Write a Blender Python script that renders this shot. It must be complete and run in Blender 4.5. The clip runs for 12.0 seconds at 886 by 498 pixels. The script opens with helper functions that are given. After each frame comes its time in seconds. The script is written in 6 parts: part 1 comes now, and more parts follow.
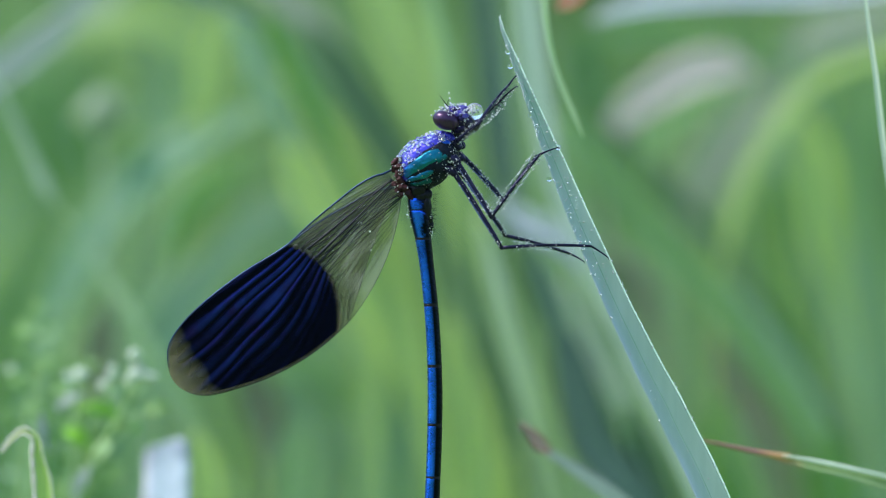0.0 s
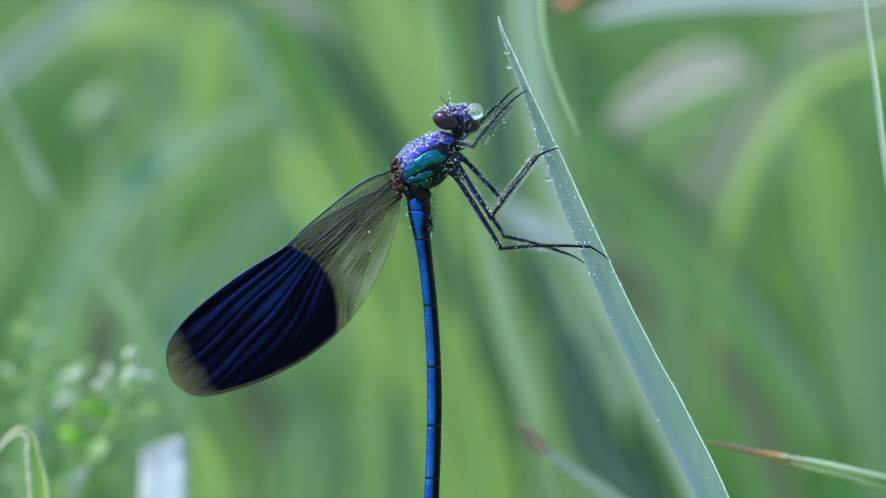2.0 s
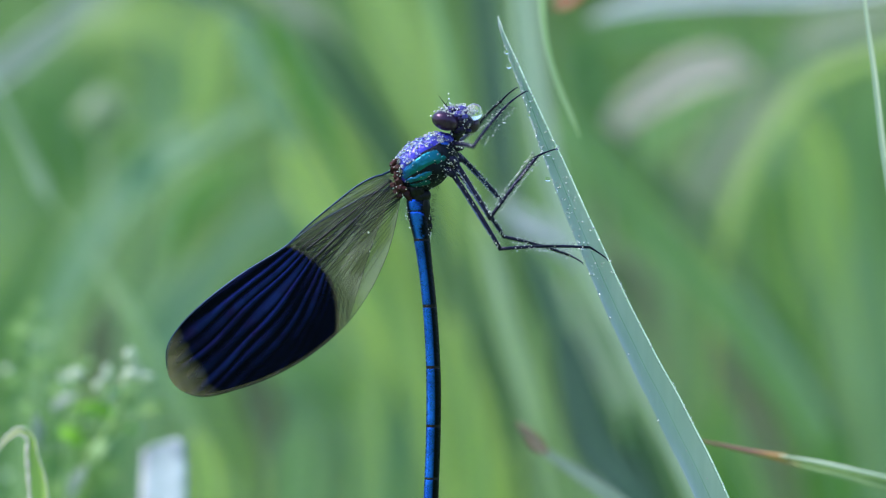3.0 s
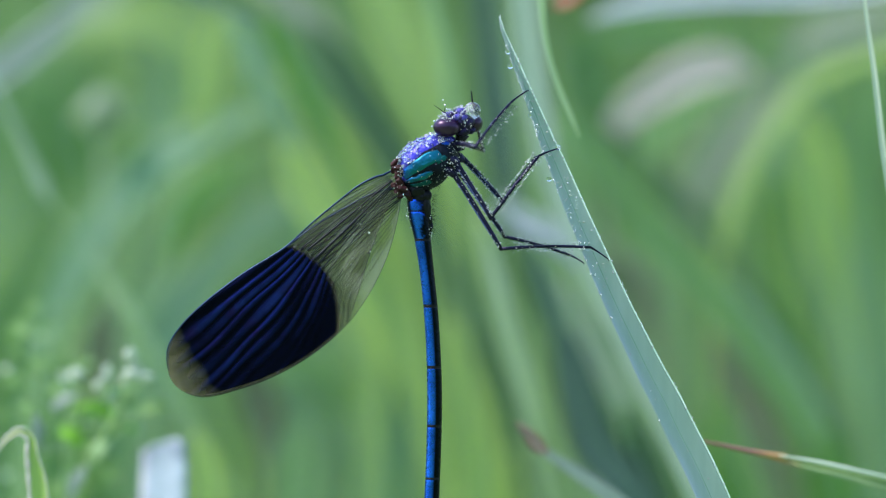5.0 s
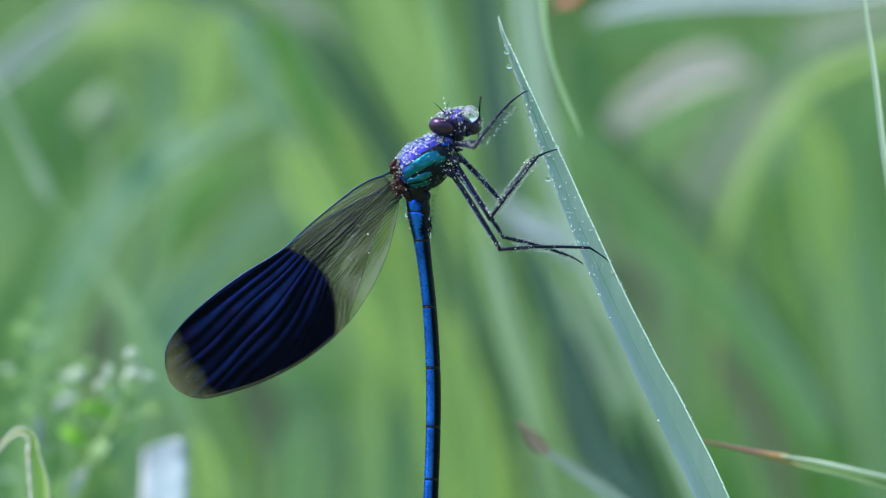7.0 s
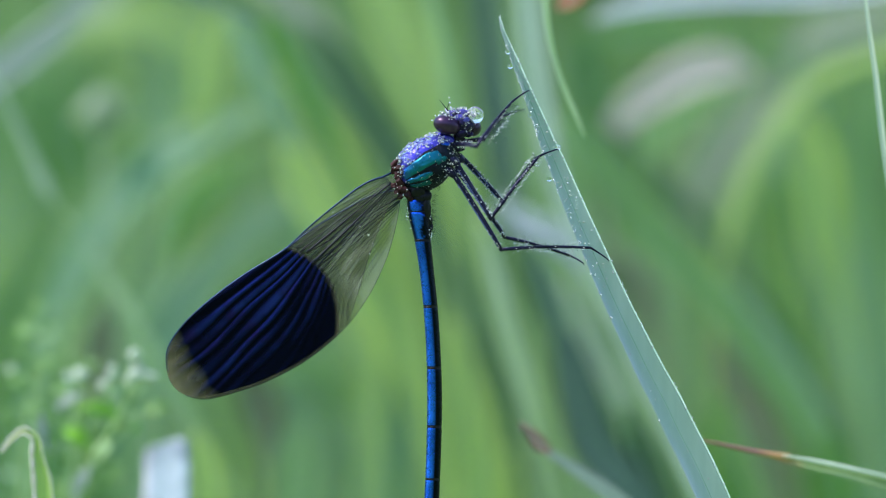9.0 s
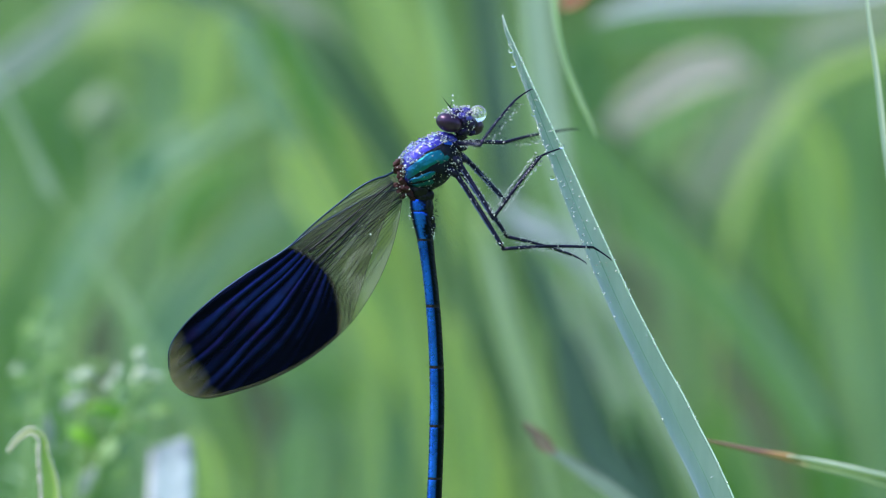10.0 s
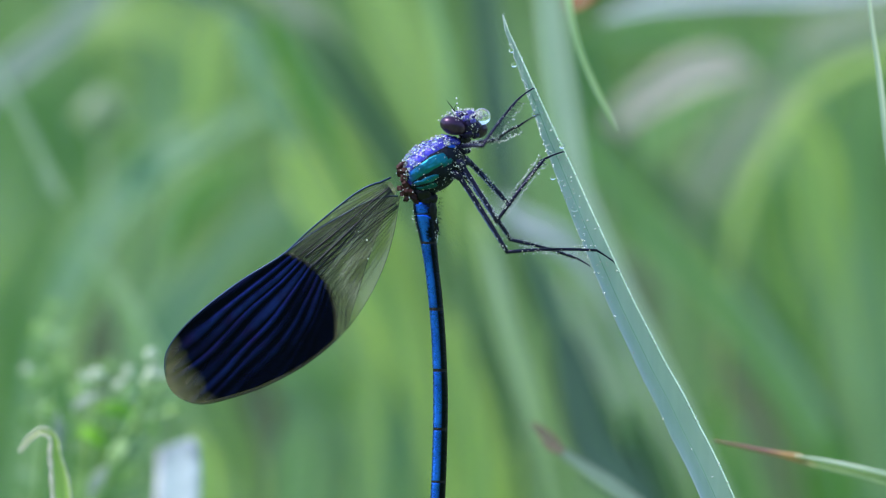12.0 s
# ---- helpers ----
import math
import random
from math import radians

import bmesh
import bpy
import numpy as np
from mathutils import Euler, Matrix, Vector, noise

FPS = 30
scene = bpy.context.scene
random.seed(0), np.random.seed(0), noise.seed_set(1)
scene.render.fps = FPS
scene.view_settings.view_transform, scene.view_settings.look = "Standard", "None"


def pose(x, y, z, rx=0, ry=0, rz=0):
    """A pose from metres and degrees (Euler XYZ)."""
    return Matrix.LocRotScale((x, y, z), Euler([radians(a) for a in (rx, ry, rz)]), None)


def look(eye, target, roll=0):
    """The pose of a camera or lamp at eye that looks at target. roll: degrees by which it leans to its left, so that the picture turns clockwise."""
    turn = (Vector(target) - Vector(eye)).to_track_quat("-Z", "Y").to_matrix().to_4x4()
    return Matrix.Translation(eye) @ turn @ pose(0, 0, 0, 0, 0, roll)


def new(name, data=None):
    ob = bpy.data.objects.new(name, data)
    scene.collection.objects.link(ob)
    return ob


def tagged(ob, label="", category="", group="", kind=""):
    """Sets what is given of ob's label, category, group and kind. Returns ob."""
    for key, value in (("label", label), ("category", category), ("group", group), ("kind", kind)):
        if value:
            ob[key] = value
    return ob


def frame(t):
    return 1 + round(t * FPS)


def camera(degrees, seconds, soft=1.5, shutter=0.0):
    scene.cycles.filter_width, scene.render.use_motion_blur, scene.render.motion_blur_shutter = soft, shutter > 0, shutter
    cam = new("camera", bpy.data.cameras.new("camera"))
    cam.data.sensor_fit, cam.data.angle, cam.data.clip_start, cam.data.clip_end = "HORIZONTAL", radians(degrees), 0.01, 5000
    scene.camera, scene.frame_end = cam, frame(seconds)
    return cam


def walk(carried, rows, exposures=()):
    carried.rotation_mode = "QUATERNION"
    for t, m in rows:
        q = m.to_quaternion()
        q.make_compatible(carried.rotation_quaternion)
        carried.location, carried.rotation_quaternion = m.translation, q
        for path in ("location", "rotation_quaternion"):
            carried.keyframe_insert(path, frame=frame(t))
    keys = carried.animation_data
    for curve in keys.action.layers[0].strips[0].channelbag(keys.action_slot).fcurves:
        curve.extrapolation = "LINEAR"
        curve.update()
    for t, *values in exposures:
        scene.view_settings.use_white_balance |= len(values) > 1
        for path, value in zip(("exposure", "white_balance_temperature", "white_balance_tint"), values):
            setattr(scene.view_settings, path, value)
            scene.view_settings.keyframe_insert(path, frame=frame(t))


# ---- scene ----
MM = 0.001
EYE_Z = 0.45          # height of the lens over the ground, m
REACH = 0.3236        # lens to the plane of the insect, m

# ---------------------------------------------------------------- camera
cam = camera(15.0, 12.0, soft=1.1)
cam.data.dof.use_dof = True
cam.data.dof.focus_distance = REACH
cam.data.dof.aperture_fstop = 6.6
cam.data.dof.aperture_blades = 0
walk(cam, [(0.0, pose(0, -REACH, EYE_Z, 90, 0, 0)), (12.0, pose(0, -REACH, EYE_Z, 90, 0, 0))])

# ---------------------------------------------------------------- light
SUN_ELEV, SUN_TURN = 56.0, -76.0   # degrees; the bright part of the cloud stands high to the left
world = bpy.data.worlds.new("overcast_sky")
scene.world = world
world.use_nodes = True
wn = world.node_tree.nodes
sky = wn.new("ShaderNodeTexSky")
sky.sky_type = "NISHITA"
sky.sun_disc = False
sky.sun_elevation = radians(SUN_ELEV)
sky.sun_rotation = radians(180 - SUN_TURN)
sky.air_density, sky.dust_density, sky.ozone_density = 1.0, 0.7, 2.2
wn["Background"].inputs["Strength"].default_value = 0.15
world.node_tree.links.new(sky.outputs["Color"], wn["Background"].inputs["Color"])
sun = new("sun", bpy.data.lights.new("sun", "SUN"))
sun.data.energy = 2.0
sun.data.angle = radians(10)
sun.data.color = (1.0, 0.945, 0.925)
a_, e_ = radians(SUN_TURN), radians(SUN_ELEV)
sun_from = Vector((math.sin(a_) * math.cos(e_), -math.cos(a_) * math.cos(e_), math.sin(e_)))
sun.matrix_world = look(sun_from * 5, (0, 0, 0))
scene.view_settings.exposure = 1.72


# ---------------------------------------------------------------- materials
def ramp_between(nt, fac, dark, light):
    mix = nt.nodes.new("ShaderNodeMix")
    mix.data_type = "RGBA"
    nt.links.new(fac, mix.inputs[0])
    mix.inputs[6].default_value = (*dark, 1)
    mix.inputs[7].default_value = (*light, 1)
    return mix.outputs[2]


def surface(name, dark, light, rough=0.5, metal=0.0, grain=400.0, coarse=60.0, bump=0.2, leaf=0.0, coat=0.0,
            alpha=1.0, stretch=(1, 1, 1), spec=0.5, per_object=0.0, rough_var=0.12):
    """A procedural surface: colour between two tones at two scales, fine relief, uneven gloss."""
    m = bpy.data.materials.new(name)
    m.use_nodes = True
    nt = m.node_tree
    b = nt.nodes["Principled BSDF"]
    tc = nt.nodes.new("ShaderNodeTexCoord")
    mp = nt.nodes.new("ShaderNodeMapping")
    mp.inputs["Scale"].default_value = stretch
    nt.links.new(tc.outputs["Object"], mp.inputs["Vector"])
    n1, n2 = nt.nodes.new("ShaderNodeTexNoise"), nt.nodes.new("ShaderNodeTexNoise")
    for n, s in ((n1, grain), (n2, coarse)):
        n.inputs["Scale"].default_value = s
        n.inputs["Detail"].default_value = 3
        nt.links.new(mp.outputs["Vector"], n.inputs["Vector"])
    add = nt.nodes.new("ShaderNodeMath")
    add.operation = "MULTIPLY_ADD"
    nt.links.new(n1.outputs["Fac"], add.inputs[0])
    add.inputs[1].default_value = 0.8
    sub = nt.nodes.new("ShaderNodeMath")
    sub.operation = "MULTIPLY_ADD"
    nt.links.new(n2.outputs["Fac"], sub.inputs[0])
    sub.inputs[1].default_value, sub.inputs[2].default_value = 1.5, -0.65
    nt.links.new(sub.outputs[0], add.inputs[2])
    fac = add.outputs[0]
    if per_object:
        oi = nt.nodes.new("ShaderNodeObjectInfo")
        pa = nt.nodes.new("ShaderNodeMath")
        pa.operation = "MULTIPLY_ADD"
        nt.links.new(oi.outputs["Random"], pa.inputs[0])
        pa.inputs[1].default_value = per_object
        nt.links.new(fac, pa.inputs[2])
        fac = pa.outputs[0]
    col = ramp_between(nt, fac, dark, light)
    nt.links.new(col, b.inputs["Base Color"])
    rv = nt.nodes.new("ShaderNodeMath")
    rv.operation = "MULTIPLY_ADD"
    nt.links.new(n1.outputs["Fac"], rv.inputs[0])
    rv.inputs[1].default_value, rv.inputs[2].default_value = rough_var, max(0.02, rough - rough_var / 2)
    nt.links.new(rv.outputs[0], b.inputs["Roughness"])
    b.inputs["Metallic"].default_value = metal
    b.inputs["Specular IOR Level"].default_value = spec
    b.inputs["Coat Weight"].default_value = coat
    b.inputs["Alpha"].default_value = alpha
    if bump:
        bp = nt.nodes.new("ShaderNodeBump")
        bp.inputs["Strength"].default_value = bump
        bp.inputs["Distance"].default_value = 0.0001
        nt.links.new(n1.outputs["Fac"], bp.inputs["Height"])
        nt.links.new(bp.outputs["Normal"], b.inputs["Normal"])
    if leaf:
        tr = nt.nodes.new("ShaderNodeBsdfTranslucent")
        nt.links.new(col, tr.inputs["Color"])
        ms = nt.nodes.new("ShaderNodeMixShader")
        ms.inputs[0].default_value = leaf
        out = nt.nodes["Material Output"]
        nt.links.new(b.outputs[0], ms.inputs[1])
        nt.links.new(tr.outputs[0], ms.inputs[2])
        nt.links.new(ms.outputs[0], out.inputs["Surface"])
    return m


def leaf_mat(name, dark, light, rough=0.45, leaf=0.35, spec=0.4):
    return surface(name, dark, light, rough=rough, grain=900, coarse=45, bump=0.15, leaf=leaf, stretch=(1, 1, 0.12), spec=spec)


GRASS_FRESH = leaf_mat("fresh_grass", (0.125, 0.26, 0.0686), (0.228, 0.4, 0.118))
# sunlight on the blades is put into this colour
GRASS_SUNLIT = leaf_mat("sunlit_yellow_green_grass", (0.36, 0.51, 0.125), (0.53, 0.66, 0.20))
GRASS_BLUE = leaf_mat("blue_green_grass", (0.137, 0.27, 0.157), (0.228, 0.38, 0.216))
GRASS_PALE = leaf_mat("pale_grass", (0.456, 0.54, 0.412), (0.627, 0.68, 0.549), spec=0.6)
GRASS_DEWY = leaf_mat("dew_dulled_leaf", (0.36, 0.38, 0.42), (0.46, 0.47, 0.52), leaf=0.1)
GRASS_TIP = leaf_mat("light_blade_tip", (0.42, 0.54, 0.26), (0.55, 0.66, 0.36))
GRASS_MID = leaf_mat("vivid_green_grass", (0.09, 0.22, 0.045), (0.16, 0.33, 0.08))
GRASS_LIGHT = leaf_mat("light_green_grass", (0.30, 0.46, 0.196), (0.425, 0.58, 0.274))
GRASS_SEA = leaf_mat("sea_green_grass", (0.21, 0.36, 0.20), (0.32, 0.48, 0.29))
GRASS_VIVID = leaf_mat("vivid_leaf_green", (0.085, 0.23, 0.03), (0.15, 0.34, 0.055), spec=0.15)
GRASS_BRIGHT = leaf_mat("bright_young_green", (0.18, 0.42, 0.04), (0.28, 0.56, 0.08), spec=0.15)
GRASS_SEED = leaf_mat("pale_seed_green", (0.36, 0.45, 0.30), (0.50, 0.58, 0.40))
GRASS_BROWN = leaf_mat("brownish_grass", (0.182, 0.17, 0.118), (0.285, 0.25, 0.186))
GRASS_GREY = leaf_mat("grey_green_grass", (0.296, 0.33, 0.235), (0.41, 0.42, 0.304))
# shade between the blades is put into these two dark tones
GRASS_DARK = leaf_mat("shaded_deep_green_grass", (0.044, 0.086, 0.036), (0.08, 0.148, 0.06), leaf=0.1, spec=0.15)
GRASS_SHADE_TEAL = leaf_mat("shaded_teal_grass", (0.042, 0.080, 0.066), (0.075, 0.124, 0.10), leaf=0.1, spec=0.2)
GRASS_OLIVE = leaf_mat("dull_olive_leaf", (0.075, 0.09, 0.04), (0.13, 0.14, 0.07), leaf=0.1)
GRASS_ASH = leaf_mat("ash_green_grass", (0.25, 0.31, 0.26), (0.34, 0.40, 0.35))
GRASS_DEAD = leaf_mat("withered_grass", (0.45, 0.40, 0.35), (0.58, 0.51, 0.46))
LEAF_WHITE = surface("dewy_white_leaf", (0.20, 0.20, 0.26), (0.95, 0.86, 1.0), rough=0.8, spec=0.1, grain=620, coarse=300, bump=0.5)
BLADE_GREEN = surface("glaucous_blade", (0.28, 0.37, 0.33), (0.40, 0.49, 0.44), rough=0.42, grain=1500, coarse=120,
                      bump=0.25, leaf=0.25, stretch=(1, 1, 0.06), spec=0.6)


def ribbed(m, dark):
    """Fine parallel veins across a leaf, from its 'across' attribute: relief and faint darker lines."""
    nt = m.node_tree
    b = nt.nodes["Principled BSDF"]
    at = nt.nodes.new("ShaderNodeAttribute")
    at.attribute_name = "across"
    mul = nt.nodes.new("ShaderNodeMath")
    mul.operation = "MULTIPLY"
    nt.links.new(at.outputs["Fac"], mul.inputs[0])
    mul.inputs[1].default_value = 70.0
    sn = nt.nodes.new("ShaderNodeMath")
    sn.operation = "SINE"
    nt.links.new(mul.outputs[0], sn.inputs[0])
    mr = nt.nodes.new("ShaderNodeMapRange")
    mr.inputs["From Min"].default_value = -1
    nt.links.new(sn.outputs[0], mr.inputs["Value"])
    old = b.inputs["Base Color"].links[0].from_socket
    mix = nt.nodes.new("ShaderNodeMix")
    mix.data_type, mix.blend_type = "RGBA", "MULTIPLY"
    mix.inputs[0].default_value = 1.0
    nt.links.new(old, mix.inputs[6])
    tone = ramp_between(nt, mr.outputs["Result"], dark, (1, 1, 1))
    nt.links.new(tone, mix.inputs[7])
    nt.links.new(mix.outputs[2], b.inputs["Base Color"])
    bp = nt.nodes.new("ShaderNodeBump")
    bp.inputs["Strength"].default_value = 0.35
    bp.inputs["Distance"].default_value = 0.0001
    nt.links.new(mr.outputs["Result"], bp.inputs["Height"])
    nt.links.new(b.inputs["Normal"].links[0].from_socket, bp.inputs["Normal"])
    nt.links.new(bp.outputs["Normal"], b.inputs["Normal"])


ribbed(BLADE_GREEN, (0.9, 0.93, 0.92))


def tinged(m, tinge, stain):
    """Bluish tinge along one margin and soft green streaks, both uneven, from the 'across' attribute."""
    nt = m.node_tree
    b = nt.nodes["Principled BSDF"]
    at, tc = nt.nodes.new("ShaderNodeAttribute"), nt.nodes.new("ShaderNodeTexCoord")
    at.attribute_name = "across"
    col = b.inputs["Base Color"].links[0].from_socket
    for lo, hi, scale, stretch, tone, most in ((0.45, 0.98, 90, (1, 1, 0.3), tinge, 0.75), (-1.0, -0.9, 170, (1, 1, 0.12), stain, 0.22)):
        mp, nz = nt.nodes.new("ShaderNodeMapping"), nt.nodes.new("ShaderNodeTexNoise")
        mp.inputs["Scale"].default_value = stretch
        nt.links.new(tc.outputs["Object"], mp.inputs["Vector"])
        nz.inputs["Scale"].default_value = scale
        nt.links.new(mp.outputs["Vector"], nz.inputs["Vector"])
        near, amount, both = (nt.nodes.new("ShaderNodeMapRange") for k in range(3))
        near.inputs["From Min"].default_value, near.inputs["From Max"].default_value = lo, hi
        nt.links.new(at.outputs["Fac"], near.inputs["Value"])
        amount.inputs["From Min"].default_value, amount.inputs["From Max"].default_value = 0.38, 0.62
        nt.links.new(nz.outputs["Fac"], amount.inputs["Value"])
        both.inputs["To Max"].default_value = most
        mul = nt.nodes.new("ShaderNodeMath")
        mul.operation = "MULTIPLY"
        nt.links.new(near.outputs["Result"], mul.inputs[0])
        nt.links.new(amount.outputs["Result"], mul.inputs[1])
        nt.links.new(mul.outputs[0], both.inputs["Value"])
        mix = nt.nodes.new("ShaderNodeMix")
        mix.data_type = "RGBA"
        nt.links.new(both.outputs["Result"], mix.inputs[0])
        nt.links.new(col, mix.inputs[6])
        mix.inputs[7].default_value = (*tone, 1)
        col = mix.outputs[2]
    nt.links.new(col, b.inputs["Base Color"])


tinged(BLADE_GREEN, (0.44, 0.48, 0.62), (0.14, 0.30, 0.15))
BLADE_EDGE = surface("blade_margin", (0.6, 0.72, 0.58), (0.8, 0.88, 0.78), rough=0.4, grain=900, coarse=150)
MARGIN_PALE = surface("pale_pink_margin", (0.36, 0.34, 0.28), (0.55, 0.48, 0.44), rough=0.5, grain=700, coarse=200)
BLADE_RIB = surface("blade_midrib", (0.11, 0.23, 0.15), (0.22, 0.35, 0.27), rough=0.5, grain=900, coarse=150)
STALK_RED = surface("reddish_stalk", (0.12, 0.05, 0.045), (0.25, 0.14, 0.11), rough=0.5, grain=700, coarse=90)
STALK_ORANGE = surface("orange_brown_withered_leaf", (0.22, 0.055, 0.03), (0.42, 0.14, 0.06), rough=0.5, grain=700, coarse=90, leaf=0.2)


def faded(name, start, end):
    """Red-brown at the withered tip, running into green along x (metres)."""
    m = surface(name, (0.16, 0.25, 0.09), (0.27, 0.37, 0.16), rough=0.45, grain=900, coarse=150, leaf=0.2)
    nt = m.node_tree
    b = nt.nodes["Principled BSDF"]
    tc, sp = nt.nodes.new("ShaderNodeTexCoord"), nt.nodes.new("ShaderNodeSeparateXYZ")
    nt.links.new(tc.outputs["Object"], sp.inputs[0])
    mr = nt.nodes.new("ShaderNodeMapRange")
    mr.inputs["From Min"].default_value, mr.inputs["From Max"].default_value = start, end
    nt.links.new(sp.outputs["X"], mr.inputs["Value"])
    mix = nt.nodes.new("ShaderNodeMix")
    mix.data_type = "RGBA"
    nt.links.new(mr.outputs["Result"], mix.inputs[0])
    warm, early = nt.nodes.new("ShaderNodeMix"), nt.nodes.new("ShaderNodeMapRange")
    warm.data_type = "RGBA"
    early.inputs["From Min"].default_value, early.inputs["From Max"].default_value = start - 0.0028, start - 0.0008
    nt.links.new(sp.outputs["X"], early.inputs["Value"])
    nt.links.new(early.outputs["Result"], warm.inputs[0])
    warm.inputs[6].default_value, warm.inputs[7].default_value = (0.26, 0.12, 0.10, 1), (0.40, 0.22, 0.09, 1)
    nt.links.new(warm.outputs[2], mix.inputs[6])
    nt.links.new(b.inputs["Base Color"].links[0].from_socket, mix.inputs[7])
    nt.links.new(mix.outputs[2], b.inputs["Base Color"])
    return m


STALK_FADE = faded("withering_stalk", 0.0335, 0.036)
SOIL = surface("mossy_bank", (0.057, 0.14, 0.049), (0.296, 0.46, 0.167), rough=0.9, grain=60, coarse=14, bump=0.4, spec=0.1)
MEADOW = surface("meadow_grass", (0.057, 0.15, 0.049), (0.319, 0.48, 0.176), rough=0.6, grain=40, coarse=14, bump=0, leaf=0.3)

BLUE = surface("metallic_blue", (0.005, 0.03, 0.34), (0.012, 0.11, 0.68), rough=0.34, metal=0.92, grain=2500, coarse=300, bump=0.25, coat=0.3)
VIOLET = surface("metallic_violet_blue", (0.008, 0.009, 0.14), (0.06, 0.05, 0.50), rough=0.34, metal=0.7, grain=3000, coarse=500, bump=0.5, coat=0.2)
GREEN_METAL = surface("metallic_green", (0.0, 0.02, 0.04), (0.002, 0.10, 0.11), rough=0.34, metal=0.8, grain=2000, coarse=500, bump=1.4, rough_var=0.3)


def run_of_colour(m, start, end, first):
    """A metallic plate whose colour runs along x (metres, in the insect's space) from one hue into the material's own."""
    nt = m.node_tree
    b = nt.nodes["Principled BSDF"]
    tc, sp, mr, mix = (nt.nodes.new(k) for k in ("ShaderNodeTexCoord", "ShaderNodeSeparateXYZ", "ShaderNodeMapRange", "ShaderNodeMix"))
    nz, ad = nt.nodes.new("ShaderNodeTexNoise"), nt.nodes.new("ShaderNodeMath")
    nz.inputs["Scale"].default_value = 900
    nt.links.new(tc.outputs["Object"], sp.inputs[0])
    nt.links.new(tc.outputs["Object"], nz.inputs["Vector"])
    ad.operation = "MULTIPLY_ADD"
    nt.links.new(nz.outputs["Fac"], ad.inputs[0])
    ad.inputs[1].default_value = (end - start) * 0.5
    nt.links.new(sp.outputs["X"], ad.inputs[2])
    mr.inputs["From Min"].default_value, mr.inputs["From Max"].default_value = start + (end - start) * 0.25, end + (end - start) * 0.25
    nt.links.new(ad.outputs[0], mr.inputs["Value"])
    mix.data_type = "RGBA"
    nt.links.new(mr.outputs["Result"], mix.inputs[0])
    mix.inputs[6].default_value = (*first, 1)
    nt.links.new(b.inputs["Base Color"].links[0].from_socket, mix.inputs[7])
    nt.links.new(mix.outputs[2], b.inputs["Base Color"])
    return m


BLUE_TEAL = run_of_colour(surface("metallic_blue_teal", (0.0, 0.030, 0.080), (0.0, 0.135, 0.18), rough=0.36, metal=0.88, grain=1900, coarse=380, bump=1.2,
                                  coat=0.15, rough_var=0.3), -0.0027, -0.0009, (0.008, 0.06, 0.40))


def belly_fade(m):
    """Metallic colour on the back runs into black on the belly (attribute 'belly', which also holds a painted shaded
    rim near the waist).
    """
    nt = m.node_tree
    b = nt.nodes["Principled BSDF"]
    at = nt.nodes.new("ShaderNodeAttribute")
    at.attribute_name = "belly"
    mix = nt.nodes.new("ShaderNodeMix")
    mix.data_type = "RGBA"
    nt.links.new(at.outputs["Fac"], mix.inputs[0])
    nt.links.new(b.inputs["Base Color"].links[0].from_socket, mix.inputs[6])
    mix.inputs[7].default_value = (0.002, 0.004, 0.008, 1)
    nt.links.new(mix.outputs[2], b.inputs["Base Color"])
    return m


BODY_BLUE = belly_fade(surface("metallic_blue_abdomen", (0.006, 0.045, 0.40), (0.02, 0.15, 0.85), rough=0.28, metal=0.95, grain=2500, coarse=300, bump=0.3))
BLACK = surface("black_chitin", (0.001, 0.001, 0.002), (0.005, 0.005, 0.008), rough=0.42, spec=0.14, grain=3000, coarse=400, bump=0.4)
SHELL = surface("dark_thorax_shell", (0.001, 0.001, 0.003), (0.007, 0.011, 0.024), rough=0.5, metal=0.25, spec=0.12, grain=2200, coarse=700, bump=1.6)
LEG = surface("leg_chitin", (0.003, 0.003, 0.008), (0.022, 0.019, 0.052), rough=0.32, spec=0.12, metal=0.5, grain=4000, coarse=500, bump=0.4)
LEG_SHEEN = surface("leg_ridge_painted_sheen", (0.03, 0.04, 0.12), (0.12, 0.15, 0.36), rough=0.3, metal=0.75, grain=3000, coarse=500, bump=0.4)
RUST = surface("red_brown_chitin", (0.003, 0.001, 0.0015), (0.05, 0.014, 0.015), rough=0.5, spec=0.12, grain=1800, coarse=700, bump=0.4)
EYE_MAT = surface("brown_violet_eye", (0.006, 0.002, 0.010), (0.046, 0.016, 0.058), rough=0.3, metal=0.5, grain=9000, coarse=300, bump=0.12, spec=0.45)
HEAD_MAT = surface("head_chitin", (0.004, 0.003, 0.009), (0.03, 0.02, 0.085), rough=0.4, spec=0.2, metal=0.6, grain=3000, coarse=700, bump=1.6)


def water_mat():
    m = bpy.data.materials.new("water")
    m.use_nodes = True
    b = m.node_tree.nodes["Principled BSDF"]
    b.inputs["Base Color"].default_value = (1, 1, 1, 1)
    b.inputs["Transmission Weight"].default_value = 1.0
    b.inputs["Roughness"].default_value = 0.0
    b.inputs["IOR"].default_value = 1.333
    return m


WATER = water_mat()
# diffuse white mixed into these waters paints the drops' bright glints
GLINT_WATER = water_mat()
GLINT_WATER.name = "water_with_painted_glint"
GLINT_WATER.node_tree.nodes["Principled BSDF"].inputs["Transmission Weight"].default_value = 0.97
FACE_DROP = water_mat()
FACE_DROP.name = "face_drop_with_painted_glint"
FACE_DROP.node_tree.nodes["Principled BSDF"].inputs["Transmission Weight"].default_value = 0.9
DEW = water_mat()
DEW.name = "dew_with_painted_glint"
DEW.node_tree.nodes["Principled BSDF"].inputs["Transmission Weight"].default_value = 0.6
